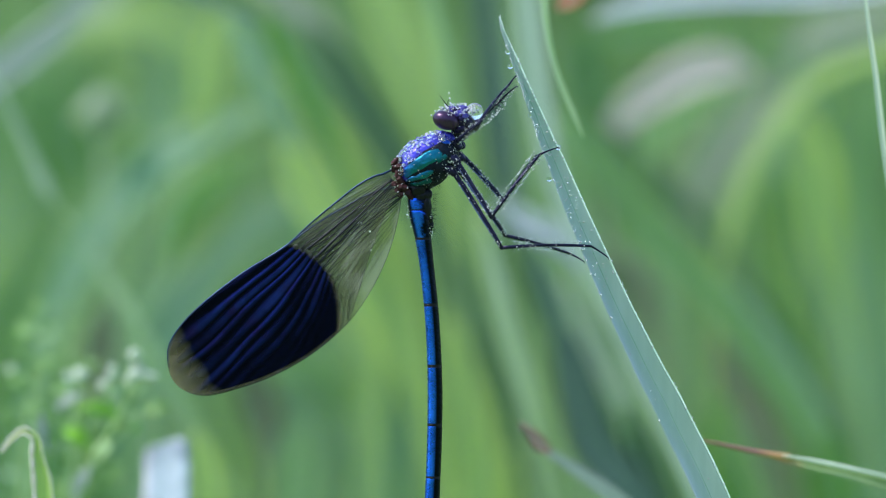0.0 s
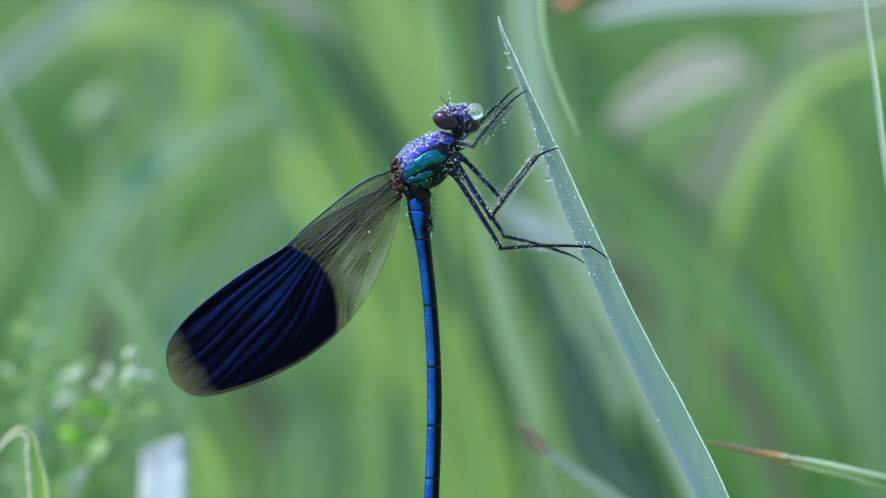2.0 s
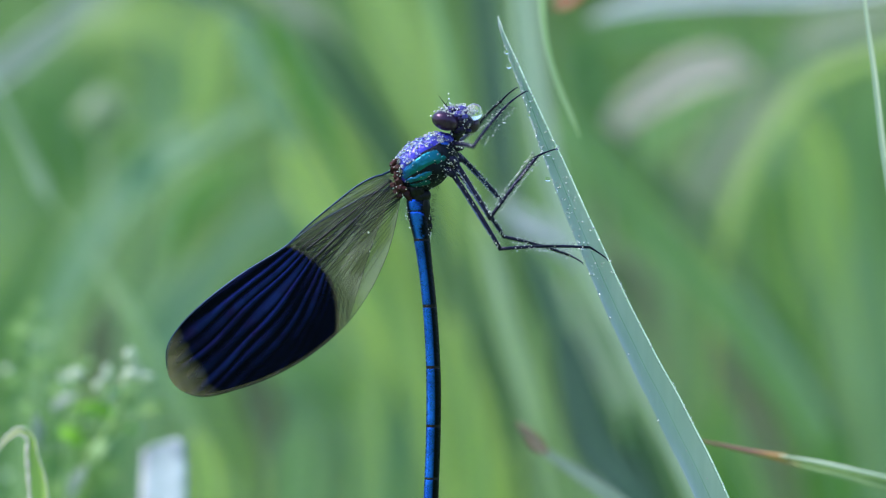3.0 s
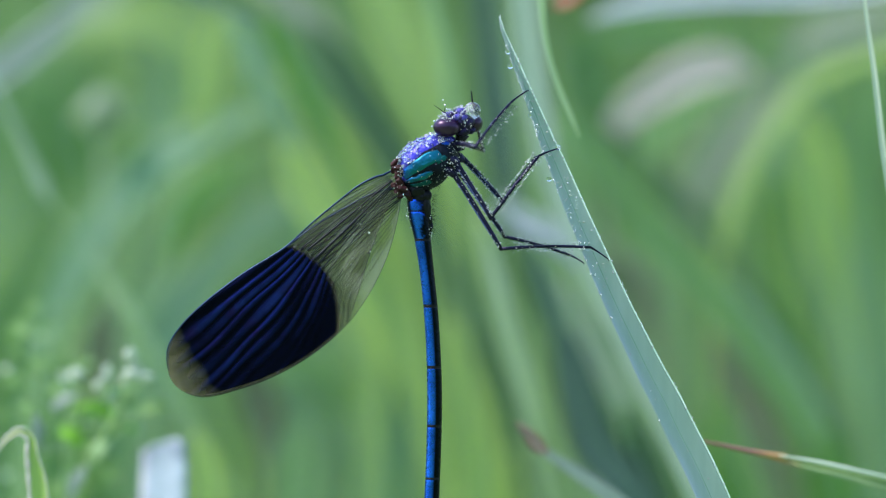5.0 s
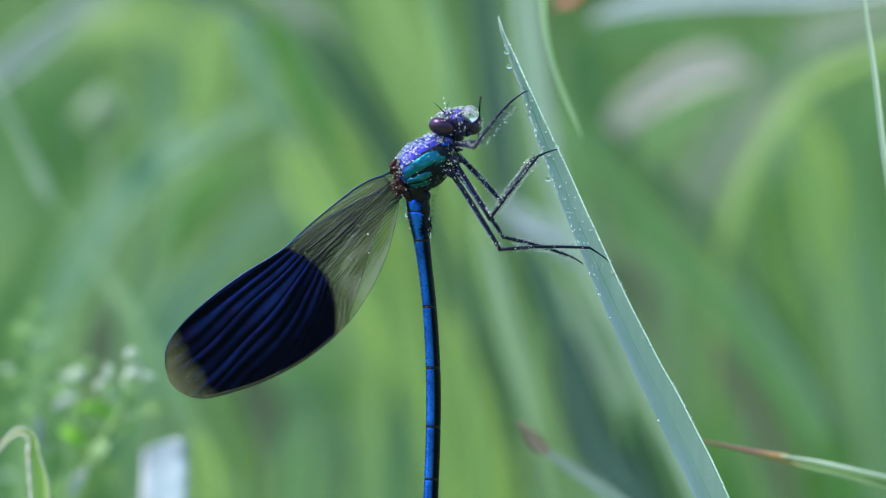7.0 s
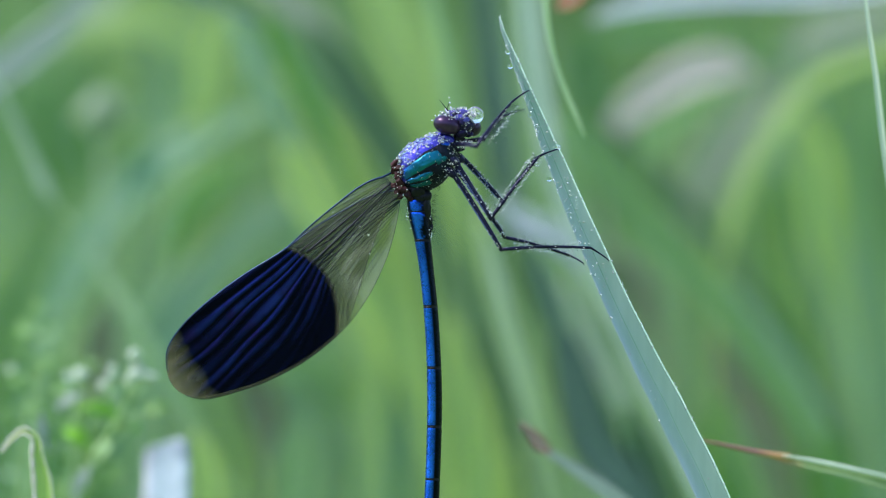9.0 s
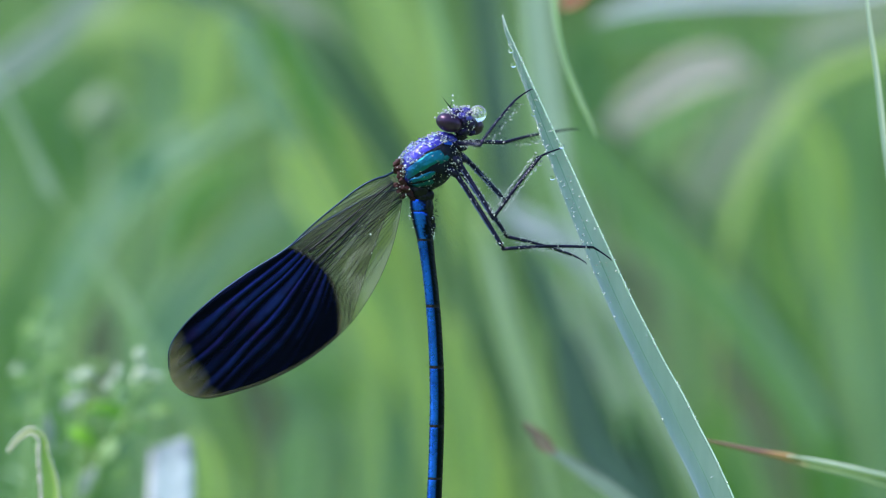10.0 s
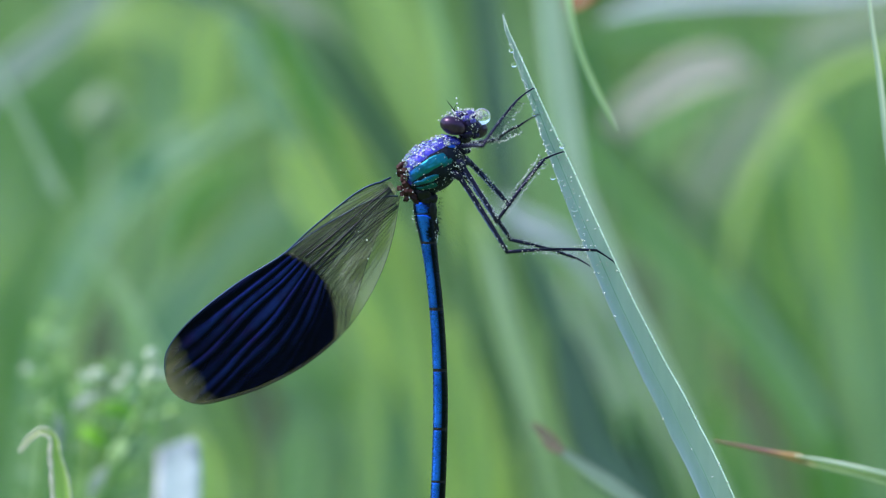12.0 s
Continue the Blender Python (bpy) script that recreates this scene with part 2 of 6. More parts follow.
DEW.node_tree.nodes["Principled BSDF"].inputs["Roughness"].default_value = 0.06


def wing_mat():
    """Thin membrane: smoky and clear towards the root and tip, metallic blue-black across the band (attribute 'pigment')."""
    m = bpy.data.materials.new("wing_membrane")
    m.use_nodes = True
    nt = m.node_tree
    b = nt.nodes["Principled BSDF"]
    at = nt.nodes.new("ShaderNodeAttribute")
    at.attribute_name = "pigment"
    tc = nt.nodes.new("ShaderNodeTexCoord")
    n1 = nt.nodes.new("ShaderNodeTexNoise")
    n1.inputs["Scale"].default_value = 900
    n1.inputs["Detail"].default_value = 5
    nt.links.new(tc.outputs["Object"], n1.inputs["Vector"])
    clear = ramp_between(nt, n1.outputs["Fac"], (0.035, 0.026, 0.018), (0.21, 0.165, 0.11))
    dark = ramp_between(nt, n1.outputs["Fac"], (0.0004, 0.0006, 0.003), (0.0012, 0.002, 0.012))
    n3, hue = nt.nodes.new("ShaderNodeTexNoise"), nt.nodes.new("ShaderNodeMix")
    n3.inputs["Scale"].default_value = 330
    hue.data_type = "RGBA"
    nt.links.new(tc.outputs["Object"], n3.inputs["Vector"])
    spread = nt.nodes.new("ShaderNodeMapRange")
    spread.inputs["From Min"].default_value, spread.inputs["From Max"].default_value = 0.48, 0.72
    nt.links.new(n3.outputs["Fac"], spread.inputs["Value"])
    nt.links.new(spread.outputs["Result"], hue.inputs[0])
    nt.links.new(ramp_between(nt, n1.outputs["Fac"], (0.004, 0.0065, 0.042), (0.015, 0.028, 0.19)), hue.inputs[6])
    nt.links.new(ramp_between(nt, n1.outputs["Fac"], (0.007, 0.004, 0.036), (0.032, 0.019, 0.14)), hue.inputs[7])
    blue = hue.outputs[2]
    # sheen of the folds, painted as blue over the dark band colour
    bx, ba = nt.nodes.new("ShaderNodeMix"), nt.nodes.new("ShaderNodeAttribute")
    ba.attribute_name = "sheen_paint"
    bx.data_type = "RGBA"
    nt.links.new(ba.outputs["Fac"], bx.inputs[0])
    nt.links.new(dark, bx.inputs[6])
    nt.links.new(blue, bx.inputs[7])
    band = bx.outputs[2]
    kx, ka = nt.nodes.new("ShaderNodeMix"), nt.nodes.new("ShaderNodeAttribute")
    ka.attribute_name = "streak"
    kx.data_type = "RGBA"
    nt.links.new(ka.outputs["Fac"], kx.inputs[0])
    nt.links.new(clear, kx.inputs[6])
    kx.inputs[7].default_value = (0.36, 0.31, 0.23, 1)
    clear = kx.outputs[2]
    mix = nt.nodes.new("ShaderNodeMix")
    mix.data_type = "RGBA"
    nt.links.new(at.outputs["Fac"], mix.inputs[0])
    sm, st = nt.nodes.new("ShaderNodeMix"), nt.nodes.new("ShaderNodeAttribute")
    st.attribute_name = "smoke"
    sm.data_type = "RGBA"
    nt.links.new(st.outputs["Fac"], sm.inputs[0])
    nt.links.new(clear, sm.inputs[6])
    nt.links.new(ramp_between(nt, n1.outputs["Fac"], (0.10, 0.08, 0.045), (0.36, 0.29, 0.16)), sm.inputs[7])
    nt.links.new(sm.outputs[2], mix.inputs[6])
    nt.links.new(band, mix.inputs[7])
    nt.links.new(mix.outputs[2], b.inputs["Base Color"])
    al = nt.nodes.new("ShaderNodeMapRange")
    al.inputs["To Min"].default_value, al.inputs["To Max"].default_value = 0.31, 0.97
    nt.links.new(at.outputs["Fac"], al.inputs["Value"])
    sa = nt.nodes.new("ShaderNodeMath")
    sa.operation = "MULTIPLY_ADD"
    nt.links.new(ka.outputs["Fac"], sa.inputs[0])
    sa.inputs[1].default_value = 0.14
    nt.links.new(al.outputs["Result"], sa.inputs[2])
    nt.links.new(sa.outputs[0], b.inputs["Alpha"])
    me = nt.nodes.new("ShaderNodeMath")
    me.operation = "MULTIPLY"
    nt.links.new(at.outputs["Fac"], me.inputs[0])
    me.inputs[1].default_value = 0.85
    nt.links.new(me.outputs[0], b.inputs["Metallic"])
    b.inputs["Roughness"].default_value = 0.36
    b.inputs["Specular IOR Level"].default_value = 0.15
    return m


VERTEX_MAT = surface("violet_crown", (0.010, 0.008, 0.06), (0.10, 0.08, 0.44), rough=0.4, metal=0.5, grain=4000, coarse=900, bump=0.8)
FUZZ = surface("violet_fuzz", (0.06, 0.05, 0.12), (0.26, 0.22, 0.42), rough=0.5, grain=3000, coarse=500, bump=0)
WING = wing_mat()
VEIN = surface("wing_vein", (0.003, 0.003, 0.008), (0.012, 0.012, 0.024), rough=0.45, spec=0.15, grain=2000, coarse=300, bump=0)
VEIN_BLUE = surface("blue_wing_edge", (0.003, 0.009, 0.035), (0.009, 0.032, 0.11), rough=0.34, metal=0.6, grain=2000, coarse=300, bump=0)


# ---------------------------------------------------------------- mesh helpers (millimetres: u right, v up, w away)
def V(p):
    return Vector((p[0], p[2] if len(p) > 2 else 0.0, p[1]))


def finish(name, bm, material, smooth=True):
    for f in bm.faces:
        f.smooth = smooth
    bmesh.ops.recalc_face_normals(bm, faces=bm.faces)
    bmesh.ops.scale(bm, vec=(MM, MM, MM), verts=bm.verts)
    me = bpy.data.meshes.new(name)
    bm.to_mesh(me)
    bm.free()
    for m in material if isinstance(material, (list, tuple)) else [material]:
        me.materials.append(m)
    return me


def part(name, bm, material, parent, label=""):
    ob = new(name, finish(name, bm, material))
    ob.parent = parent
    return tagged(ob, label)


def thing(name, bm, material, label, category, at=(0, 0, 0), group="", kind=""):
    ob = new(name, finish(name, bm, material))
    ob.matrix_basis = pose(*at)
    return tagged(ob, label, category, group, kind)


def spline(ctrl, n):
    """A smooth curve through control rows of any width, n steps a span, that does not overshoot after long spans."""
    c = [np.array(p, float) for p in ctrl]
    h = [max(1e-6, float(np.linalg.norm((b - a)[:3]))) for a, b in zip(c, c[1:])]
    d = [(b - a) / k for a, b, k in zip(c, c[1:], h)]
    m = [d[0]] + [(d[i - 1] * h[i] + d[i] * h[i - 1]) / (h[i - 1] + h[i]) for i in range(1, len(d))] + [d[-1]]
    out = []
    for i in range(len(d)):
        for k in range(n):
            t = k / n
            out.append((2 * t ** 3 - 3 * t * t + 1) * c[i] + (t ** 3 - 2 * t * t + t) * h[i] * m[i]
                       + (3 * t * t - 2 * t ** 3) * c[i + 1] + (t ** 3 - t * t) * h[i] * m[i + 1])
    return out + [c[-1]]


def tube(bm, pts, radii, sides=8, squash=1.0, cap=True):
    """Rings along points (Vectors, mm)."""
    rings = []
    side = None
    for i, p in enumerate(pts):
        d = (pts[min(i + 1, len(pts) - 1)] - pts[max(i - 1, 0)]).normalized()
        ref = Vector((0, 1, 0)) if abs(d.y) < 0.9 else Vector((1, 0, 0))
        if side is None:
            side = d.cross(ref).normalized()
        else:
            side = (side - d * side.dot(d)).normalized()
        up = d.cross(side)
        r = radii[i] if isinstance(radii, (list, tuple)) else radii
        rings.append([bm.verts.new(p + side * r * math.cos(k * 2 * math.pi / sides) + up * r * squash * math.sin(k * 2 * math.pi / sides))
                      for k in range(sides)])
    for a, b in zip(rings, rings[1:]):
        for k in range(sides):
            bm.faces.new((a[k], a[(k + 1) % sides], b[(k + 1) % sides], b[k]))
    if cap:
        bm.faces.new(rings[0])
        bm.faces.new(rings[-1])
    return rings


BALLS = {}


def ball(bm, c, r, sub=1, scale=(1, 1, 1), turn=None):
    """An icosphere added to a bmesh (fast path for thousands)."""
    if sub not in BALLS:
        tmp = bmesh.new()
        bmesh.ops.create_icosphere(tmp, subdivisions=sub, radius=1.0)
        tmp.verts.index_update()
        BALLS[sub] = ([v.co.copy() for v in tmp.verts], [[v.index for v in f.verts] for f in tmp.faces])
        tmp.free()
    co, fs = BALLS[sub]
    vs = []
    for q in co:
        q = Vector((q.x * scale[0], q.y * scale[1], q.z * scale[2])) * r
        if turn is not None:
            q = turn @ q
        vs.append(bm.verts.new(c + q))
    for f in fs:
        bm.faces.new([vs[i] for i in f])


def terrain(x, y):
    """Height of the ground, m: a narrow ditch between two banks, the one behind the lens unseen, with the meadow above
    them.
    """
    t = min(1.0, max(0.0, (y - 0.22) / 0.75))
    h = 0.75 * t * t * (3 - 2 * t)
    # unseen bank behind the lens, added to block sky and darken reflections
    r = min(1.0, max(0.0, (-0.9 - y) / 1.3))
    h += 1.0 * r * r * (3 - 2 * r)
    return h + 0.02 * noise.noise(Vector((x * 3, y * 3, 0.3))) * (1 if abs(x) < 4 and abs(y) < 4 else 0.4)


def ribbon(bm, rows, fold=0.15, thick=0.12, face=(0, -1, 0.2), n=10, twist=0.0, cols=6):
    """A grass leaf: rows of (u, v, w, width) from tip to root, a shallow keel, real thickness and a thin rounded rim."""
    pts = spline(rows, n)
    fr = Vector(face).normalized()
    top, bot = [], []
    lay = bm.verts.layers.float.new("across")
    for i, p in enumerate(pts):
        c = V(p[:3])
        a, b = pts[max(0, i - 1)], pts[min(len(pts) - 1, i + 1)]
        d = (V(b[:3]) - V(a[:3])).normalized()
        s = d.cross(fr)
        s = s.normalized() if s.length > 1e-4 else Vector((1, 0, 0))
        if twist:
            s = Matrix.Rotation(twist * i / len(pts), 3, d) @ s
        nrm = s.cross(d).normalized()
        if nrm.dot(fr) < 0:
            nrm = -nrm
        w = max(p[3], 0.02)
        ra, rb = [], []
        for k in range(cols + 1):
            x = 2 * k / cols - 1
            th = thick * (1 - 0.85 * x * x) * min(1.0, w / 2 + 0.2)
            q = c + s * (x * w / 2) + nrm * (fold * w * (abs(x) ** 1.4 - 0.5))
            ra.append(bm.verts.new(q + nrm * th / 2))
            rb.append(bm.verts.new(q - nrm * th / 2))
            ra[-1][lay] = rb[-1][lay] = x
        top.append(ra)
        bot.append(rb)
    for g in (top, bot):
        for r0, r1 in zip(g, g[1:]):
            for k in range(cols):
                bm.faces.new((r0[k], r0[k + 1], r1[k + 1], r1[k]))
    for j in (0, cols):
        for i in range(len(pts) - 1):
            bm.faces.new((top[i][j], top[i + 1][j], bot[i + 1][j], bot[i][j]))
    for i in (0, len(pts) - 1):
        for k in range(cols):
            bm.faces.new((top[i][k], top[i][k + 1], bot[i][k + 1], bot[i][k]))
    return pts


def rooted(rows, du=0.0, dw=0.0, spread=1.0):
    """Carry a leaf's rows on down to the ground (mm, with v = 0 at the lens height)."""
    u, v, w, wd = rows[-1]
    u2, w2 = u + du, w + dw
    g = (terrain(u2 * MM, w2 * MM) - EYE_Z) / MM - 6
    mid = (u + du * 0.7, v + (g - v) * 0.45, w + dw * 0.7, wd * spread)
    return list(rows) + [mid, (u2, g, w2, wd * 0.7)]


SET = (0, 0, EYE_Z)   # things below are modelled around the optical axis


def grass(rows, material, label, name="grass_blade", du=0.0, dw=0.0, root=True, group="", rib=True, **kw):
    full = rooted(rows, du, dw) if root else rows
    bm = bmesh.new()
    pts = ribbon(bm, full, **kw)
    ob = thing(name, bm, material, label, "grass", SET, group)
    if rib:
        bm = bmesh.new()
        tube(bm, [V(q[:3]) + Vector((0, 0.06, 0)) for q in pts[2:]], [0.04 + 0.035 * q[3] for q in pts[2:]], 6)
        part("midrib", bm, BLADE_RIB, ob, "darker keeled midrib")
    return ob


# ---------------------------------------------------------------- ground
def ground():
    ys = [-300, -60, -12, -4, -2.2, -1.9, -1.6, -1.4, -1.2, -1.0, -0.8, -0.6, -0.2] + [0.05 * k for k in range(0, 31)] + [1.8, 2.5, 4, 8, 20, 60, 300]
    xs = [-300, -60, -15, -5, -2] + [-1 + 0.08 * k for k in range(0, 26)] + [2, 5, 15, 60, 300]
    bm = bmesh.new()
    grid = [[bm.verts.new((x / MM, y / MM, terrain(x, y) / MM)) for x in xs] for y in ys]
    for r0, r1 in zip(grid, grid[1:]):
        for k in range(len(xs) - 1):
            bm.faces.new((r0[k], r0[k + 1], r1[k + 1], r1[k]))
    thing("ground", bm, SOIL, "mossy green meadow ground rising in a bank", "ground", kind="structure")


def bank_grass():
    """Short grass on the bank, far out of focus."""
    rnd = random.Random(7)
    verts, faces = [], []
    for k in range(16000):
        x, y = (rnd.gauss(0, 0.3), 0.34 + abs(rnd.gauss(0, 0.5))) if k < 5200 else (rnd.gauss(0, 1.3), rnd.uniform(0.36, 3.2))
        z = terrain(x, y) - 0.004
        ln, wd = rnd.uniform(0.05, 0.12), rnd.uniform(0.002, 0.0045)
        a, lean = rnd.uniform(0, 6.28), rnd.uniform(0.15, 0.9)
        dx, dy = math.cos(a), math.sin(a)
        i0 = len(verts)
        for k in range(4):
            t = k / 3
            cx, cy, cz = x + dx * lean * ln * t * t, y + dy * lean * ln * t * t, z + ln * t * (1 - 0.3 * lean * t)
            h = wd * (1 - t) ** 0.6
            verts.append((cx - dy * h, cy + dx * h, cz))
            verts.append((cx + dy * h, cy - dx * h, cz))
        for k in range(3):
            j = i0 + 2 * k
            faces.append((j, j + 1, j + 3, j + 2))
    me = bpy.data.meshes.new("bank_grass")
    me.from_pydata(verts, [], faces)
    me.materials.append(MEADOW)
    tagged(new("bank_grass", me), "dense short green grass covering the bank", "grass", kind="stuff")


ground()
bank_grass()

# ---------------------------------------------------------------- background leaves
SWAY = {}


def backdrop_leaves():
    soft = "leaves behind the insect"

    def g(rows, m, label, key=None, **kw):
        ob = grass(rows, m, label, group=soft, dw=28 * math.sin(rows[0][0] * 1.7), **kw)
        if key:
            SWAY[key] = SWAY.get(key, []) + [ob]
        return ob

    # deep green band behind the insect and its neighbours, shade put into the colour
    g([(-15.6, 26.0, 65.0, 0.7), (-14.0, 23.8, 65.0, 2.6), (-11.1, 19.6, 65.0, 4.3), (-7.8, 14.1, 65.0, 4.8), (-5.2, 9.7, 65.0, 4.6), (1.0, -2.5, 65.0, 2.3), (4.2, -9.7, 65.0, 2.9), (7.0, -16.2, 65.0, 2.7), (8.9, -21.5, 65.0, 1.7), (10.2, -30.3, 65.0, 0.5)],
      GRASS_DARK, "broad deep green grass blade", du=25)
    g([(-23.6, 33.4, 74.0, 2.0), (-19.6, 30.1, 74.0, 3.3), (-16.0, 27.6, 74.0, 3.3), (-13.0, 24.1, 74.0, 2.3), (-9.6, 19.4, 74.0, 1.3), (-5.6, 12.1, 74.0, 0.5), (3.1, -7.9, 74.0, 0.3)],
      GRASS_GREY, "grey-green arching grass blade", du=30)
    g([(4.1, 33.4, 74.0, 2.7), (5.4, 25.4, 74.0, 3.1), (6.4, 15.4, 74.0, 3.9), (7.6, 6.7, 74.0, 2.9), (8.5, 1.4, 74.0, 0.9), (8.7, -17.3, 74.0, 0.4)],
      GRASS_SHADE_TEAL, "dark upright grass blade", du=10)
    g([(16.2, 27.4, 84.0, 2.7), (17.5, 21.3, 84.0, 6.2), (18.9, 12.4, 84.0, 4.8), (20.3, -4.0, 84.0, 2.7)],
      GRASS_MID, "deep green short grass blade", du=5)
    g([(-20.0, 26.8, 55.0, 0.8), (-18.7, 24.1, 55.0, 2.2), (-16.7, 19.9, 55.0, 2.4), (-14.1, 15.0, 55.0, 1.9), (-11.6, 9.6, 55.0, 1.1), (-8.5, 2.6, 55.0, 0.4), (-5.3, -29.2, 55.0, 0.3)],
      GRASS_VIVID, "vivid green slanting grass blade", du=10)
    # yellow-green blades, with sunlight put into their colour
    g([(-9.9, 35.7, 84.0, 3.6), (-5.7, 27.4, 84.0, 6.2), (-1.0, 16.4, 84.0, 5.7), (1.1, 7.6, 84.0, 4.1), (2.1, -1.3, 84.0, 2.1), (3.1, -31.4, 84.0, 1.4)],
      GRASS_SUNLIT, "bright yellow-green grass blade", du=10)
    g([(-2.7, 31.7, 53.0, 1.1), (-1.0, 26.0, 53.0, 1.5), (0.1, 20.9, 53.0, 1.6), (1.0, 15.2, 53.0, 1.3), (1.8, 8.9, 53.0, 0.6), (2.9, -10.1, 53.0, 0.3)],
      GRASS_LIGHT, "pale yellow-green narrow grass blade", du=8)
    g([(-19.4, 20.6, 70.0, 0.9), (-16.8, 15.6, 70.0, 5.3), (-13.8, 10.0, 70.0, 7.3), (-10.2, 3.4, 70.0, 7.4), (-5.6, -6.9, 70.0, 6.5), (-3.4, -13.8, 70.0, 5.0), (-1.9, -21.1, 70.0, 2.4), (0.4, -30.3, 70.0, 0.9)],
      GRASS_SUNLIT, "bright yellow-green arching grass blade", du=20)
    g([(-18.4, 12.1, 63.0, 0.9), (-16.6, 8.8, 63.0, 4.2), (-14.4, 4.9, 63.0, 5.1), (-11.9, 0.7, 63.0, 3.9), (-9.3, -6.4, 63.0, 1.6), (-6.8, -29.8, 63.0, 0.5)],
      GRASS_SUNLIT, "short yellow-green leaf in the grass", du=8)
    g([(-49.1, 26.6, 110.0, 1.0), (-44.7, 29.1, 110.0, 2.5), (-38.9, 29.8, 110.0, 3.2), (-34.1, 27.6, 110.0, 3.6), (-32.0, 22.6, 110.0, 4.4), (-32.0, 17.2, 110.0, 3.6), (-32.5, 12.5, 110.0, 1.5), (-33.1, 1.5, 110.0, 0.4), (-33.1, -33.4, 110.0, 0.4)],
      GRASS_SUNLIT, "yellow-green grass blade bent at the top", du=5)
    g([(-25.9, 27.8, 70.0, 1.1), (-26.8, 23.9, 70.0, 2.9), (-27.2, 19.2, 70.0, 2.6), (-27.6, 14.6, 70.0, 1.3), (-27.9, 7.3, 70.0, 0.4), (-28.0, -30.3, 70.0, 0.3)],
      GRASS_SUNLIT, "upright yellow-green grass blade", du=5)
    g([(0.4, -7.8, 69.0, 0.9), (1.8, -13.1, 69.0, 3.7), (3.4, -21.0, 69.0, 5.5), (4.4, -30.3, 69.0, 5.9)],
      GRASS_SUNLIT, "short yellow-green grass blade", du=5)
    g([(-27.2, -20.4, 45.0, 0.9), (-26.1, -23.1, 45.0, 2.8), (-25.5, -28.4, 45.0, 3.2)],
      GRASS_SUNLIT, "short yellow-green grass tip", du=5)
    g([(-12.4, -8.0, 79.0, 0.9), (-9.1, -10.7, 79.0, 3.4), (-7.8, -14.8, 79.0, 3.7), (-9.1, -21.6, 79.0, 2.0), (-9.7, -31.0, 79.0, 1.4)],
      GRASS_SUNLIT, "light green upright grass blade", du=3)
    # greens on the far left
    g([(-56.7, 25.2, 130.0, 1.8), (-55.1, 20.6, 130.0, 6.4), (-53.6, 13.8, 130.0, 7.3), (-52.1, 8.5, 130.0, 6.1), (-51.3, 1.6, 130.0, 0.8), (-51.3, -35.0, 130.0, 0.5)],
      GRASS_MID, "mid-green broad leaf in the thicket", du=3)
    g([(-47.2, 27.6, 120.0, 1.5), (-47.2, 23.2, 120.0, 5.2), (-48.0, 16.5, 120.0, 5.2), (-45.7, 10.5, 120.0, 5.7), (-43.5, 6.8, 120.0, 2.2), (-42.8, -1.4, 120.0, 0.6), (-42.8, -34.2, 120.0, 0.4)],
      GRASS_MID, "mid-green broad grass blade", du=3)
    g([(-38.3, 28.8, 120.0, 1.5), (-36.8, 24.7, 120.0, 4.2), (-37.4, 19.4, 120.0, 4.5), (-39.4, 14.2, 120.0, 3.0), (-41.6, 8.3, 120.0, 0.6), (-42.4, -34.2, 120.0, 0.4)],
      GRASS_BLUE, "blue-green short grass blade", du=3)
    g([(-22.5, 9.9, 66.0, 0.7), (-25.8, 7.9, 66.0, 2.4), (-28.4, 5.8, 66.0, 3.1), (-30.4, 2.9, 66.0, 2.2), (-31.7, -0.6, 66.0, 0.7), (-32.6, -30.0, 66.0, 0.3)],
      GRASS_VIVID, "vivid green short leaf in the thicket", du=3)
    g([(-36.6, 14.2, 88.0, 1.0), (-37.6, 11.1, 88.0, 4.1), (-40.4, 8.4, 88.0, 4.1), (-42.4, 5.6, 88.0, 1.4), (-43.8, -2.7, 88.0, 0.4), (-44.5, -31.7, 88.0, 0.3)],
      GRASS_MID, "vivid green leaf in the thicket", du=3)
    # pale bands
    g([(-38.8, 28.8, 62.0, 0.8), (-41.7, 27.0, 62.0, 2.3), (-44.9, 24.5, 62.0, 3.4), (-48.5, 21.8, 62.0, 3.8), (-52.7, 18.8, 62.0, 3.6), (-57.9, 9.1, 62.0, 2.6)],
      GRASS_ASH, "pale ash-green drooping grass blade", key="left", du=-30)
    g([(-48.9, 34.7, 115.0, 2.2), (-46.3, 32.1, 115.0, 4.4), (-43.0, 34.0, 115.0, 2.2), (-38.6, 41.3, 115.0, 1.5), (-35.6, 36.9, 115.0, 0.9), (-33.4, -33.8, 115.0, 0.3)],
      GRASS_ASH, "ash-green drooping leaf tip", du=5)
    g([(-24.8, 27.5, 66.0, 0.8), (-22.6, 23.9, 66.0, 2.4), (-20.7, 19.4, 66.0, 2.7), (-18.8, 15.4, 66.0, 2.2), (-16.6, 10.5, 66.0, 1.3), (-13.3, 3.3, 66.0, 0.7), (-9.4, -7.8, 66.0, 0.4), (-8.1, -30.0, 66.0, 0.3)],
      GRASS_SEA, "light sea-green slanting grass blade", du=10)
    g([(-20.1, 16.9, 70.0, 0.9), (-25.4, 14.5, 70.0, 2.6), (-30.3, 11.8, 70.0, 3.6), (-35.0, 8.5, 70.0, 4.0), (-38.3, 4.7, 70.0, 4.1), (-41.6, 0.1, 70.0, 4.4), (-44.5, -5.2, 70.0, 3.0), (-47.2, -11.8, 70.0, 1.5), (-49.2, -21.1, 70.0, 0.7), (-50.5, -30.3, 70.0, 0.4)],
      GRASS_SEA, "pale sea-green slanting grass blade", du=-30)
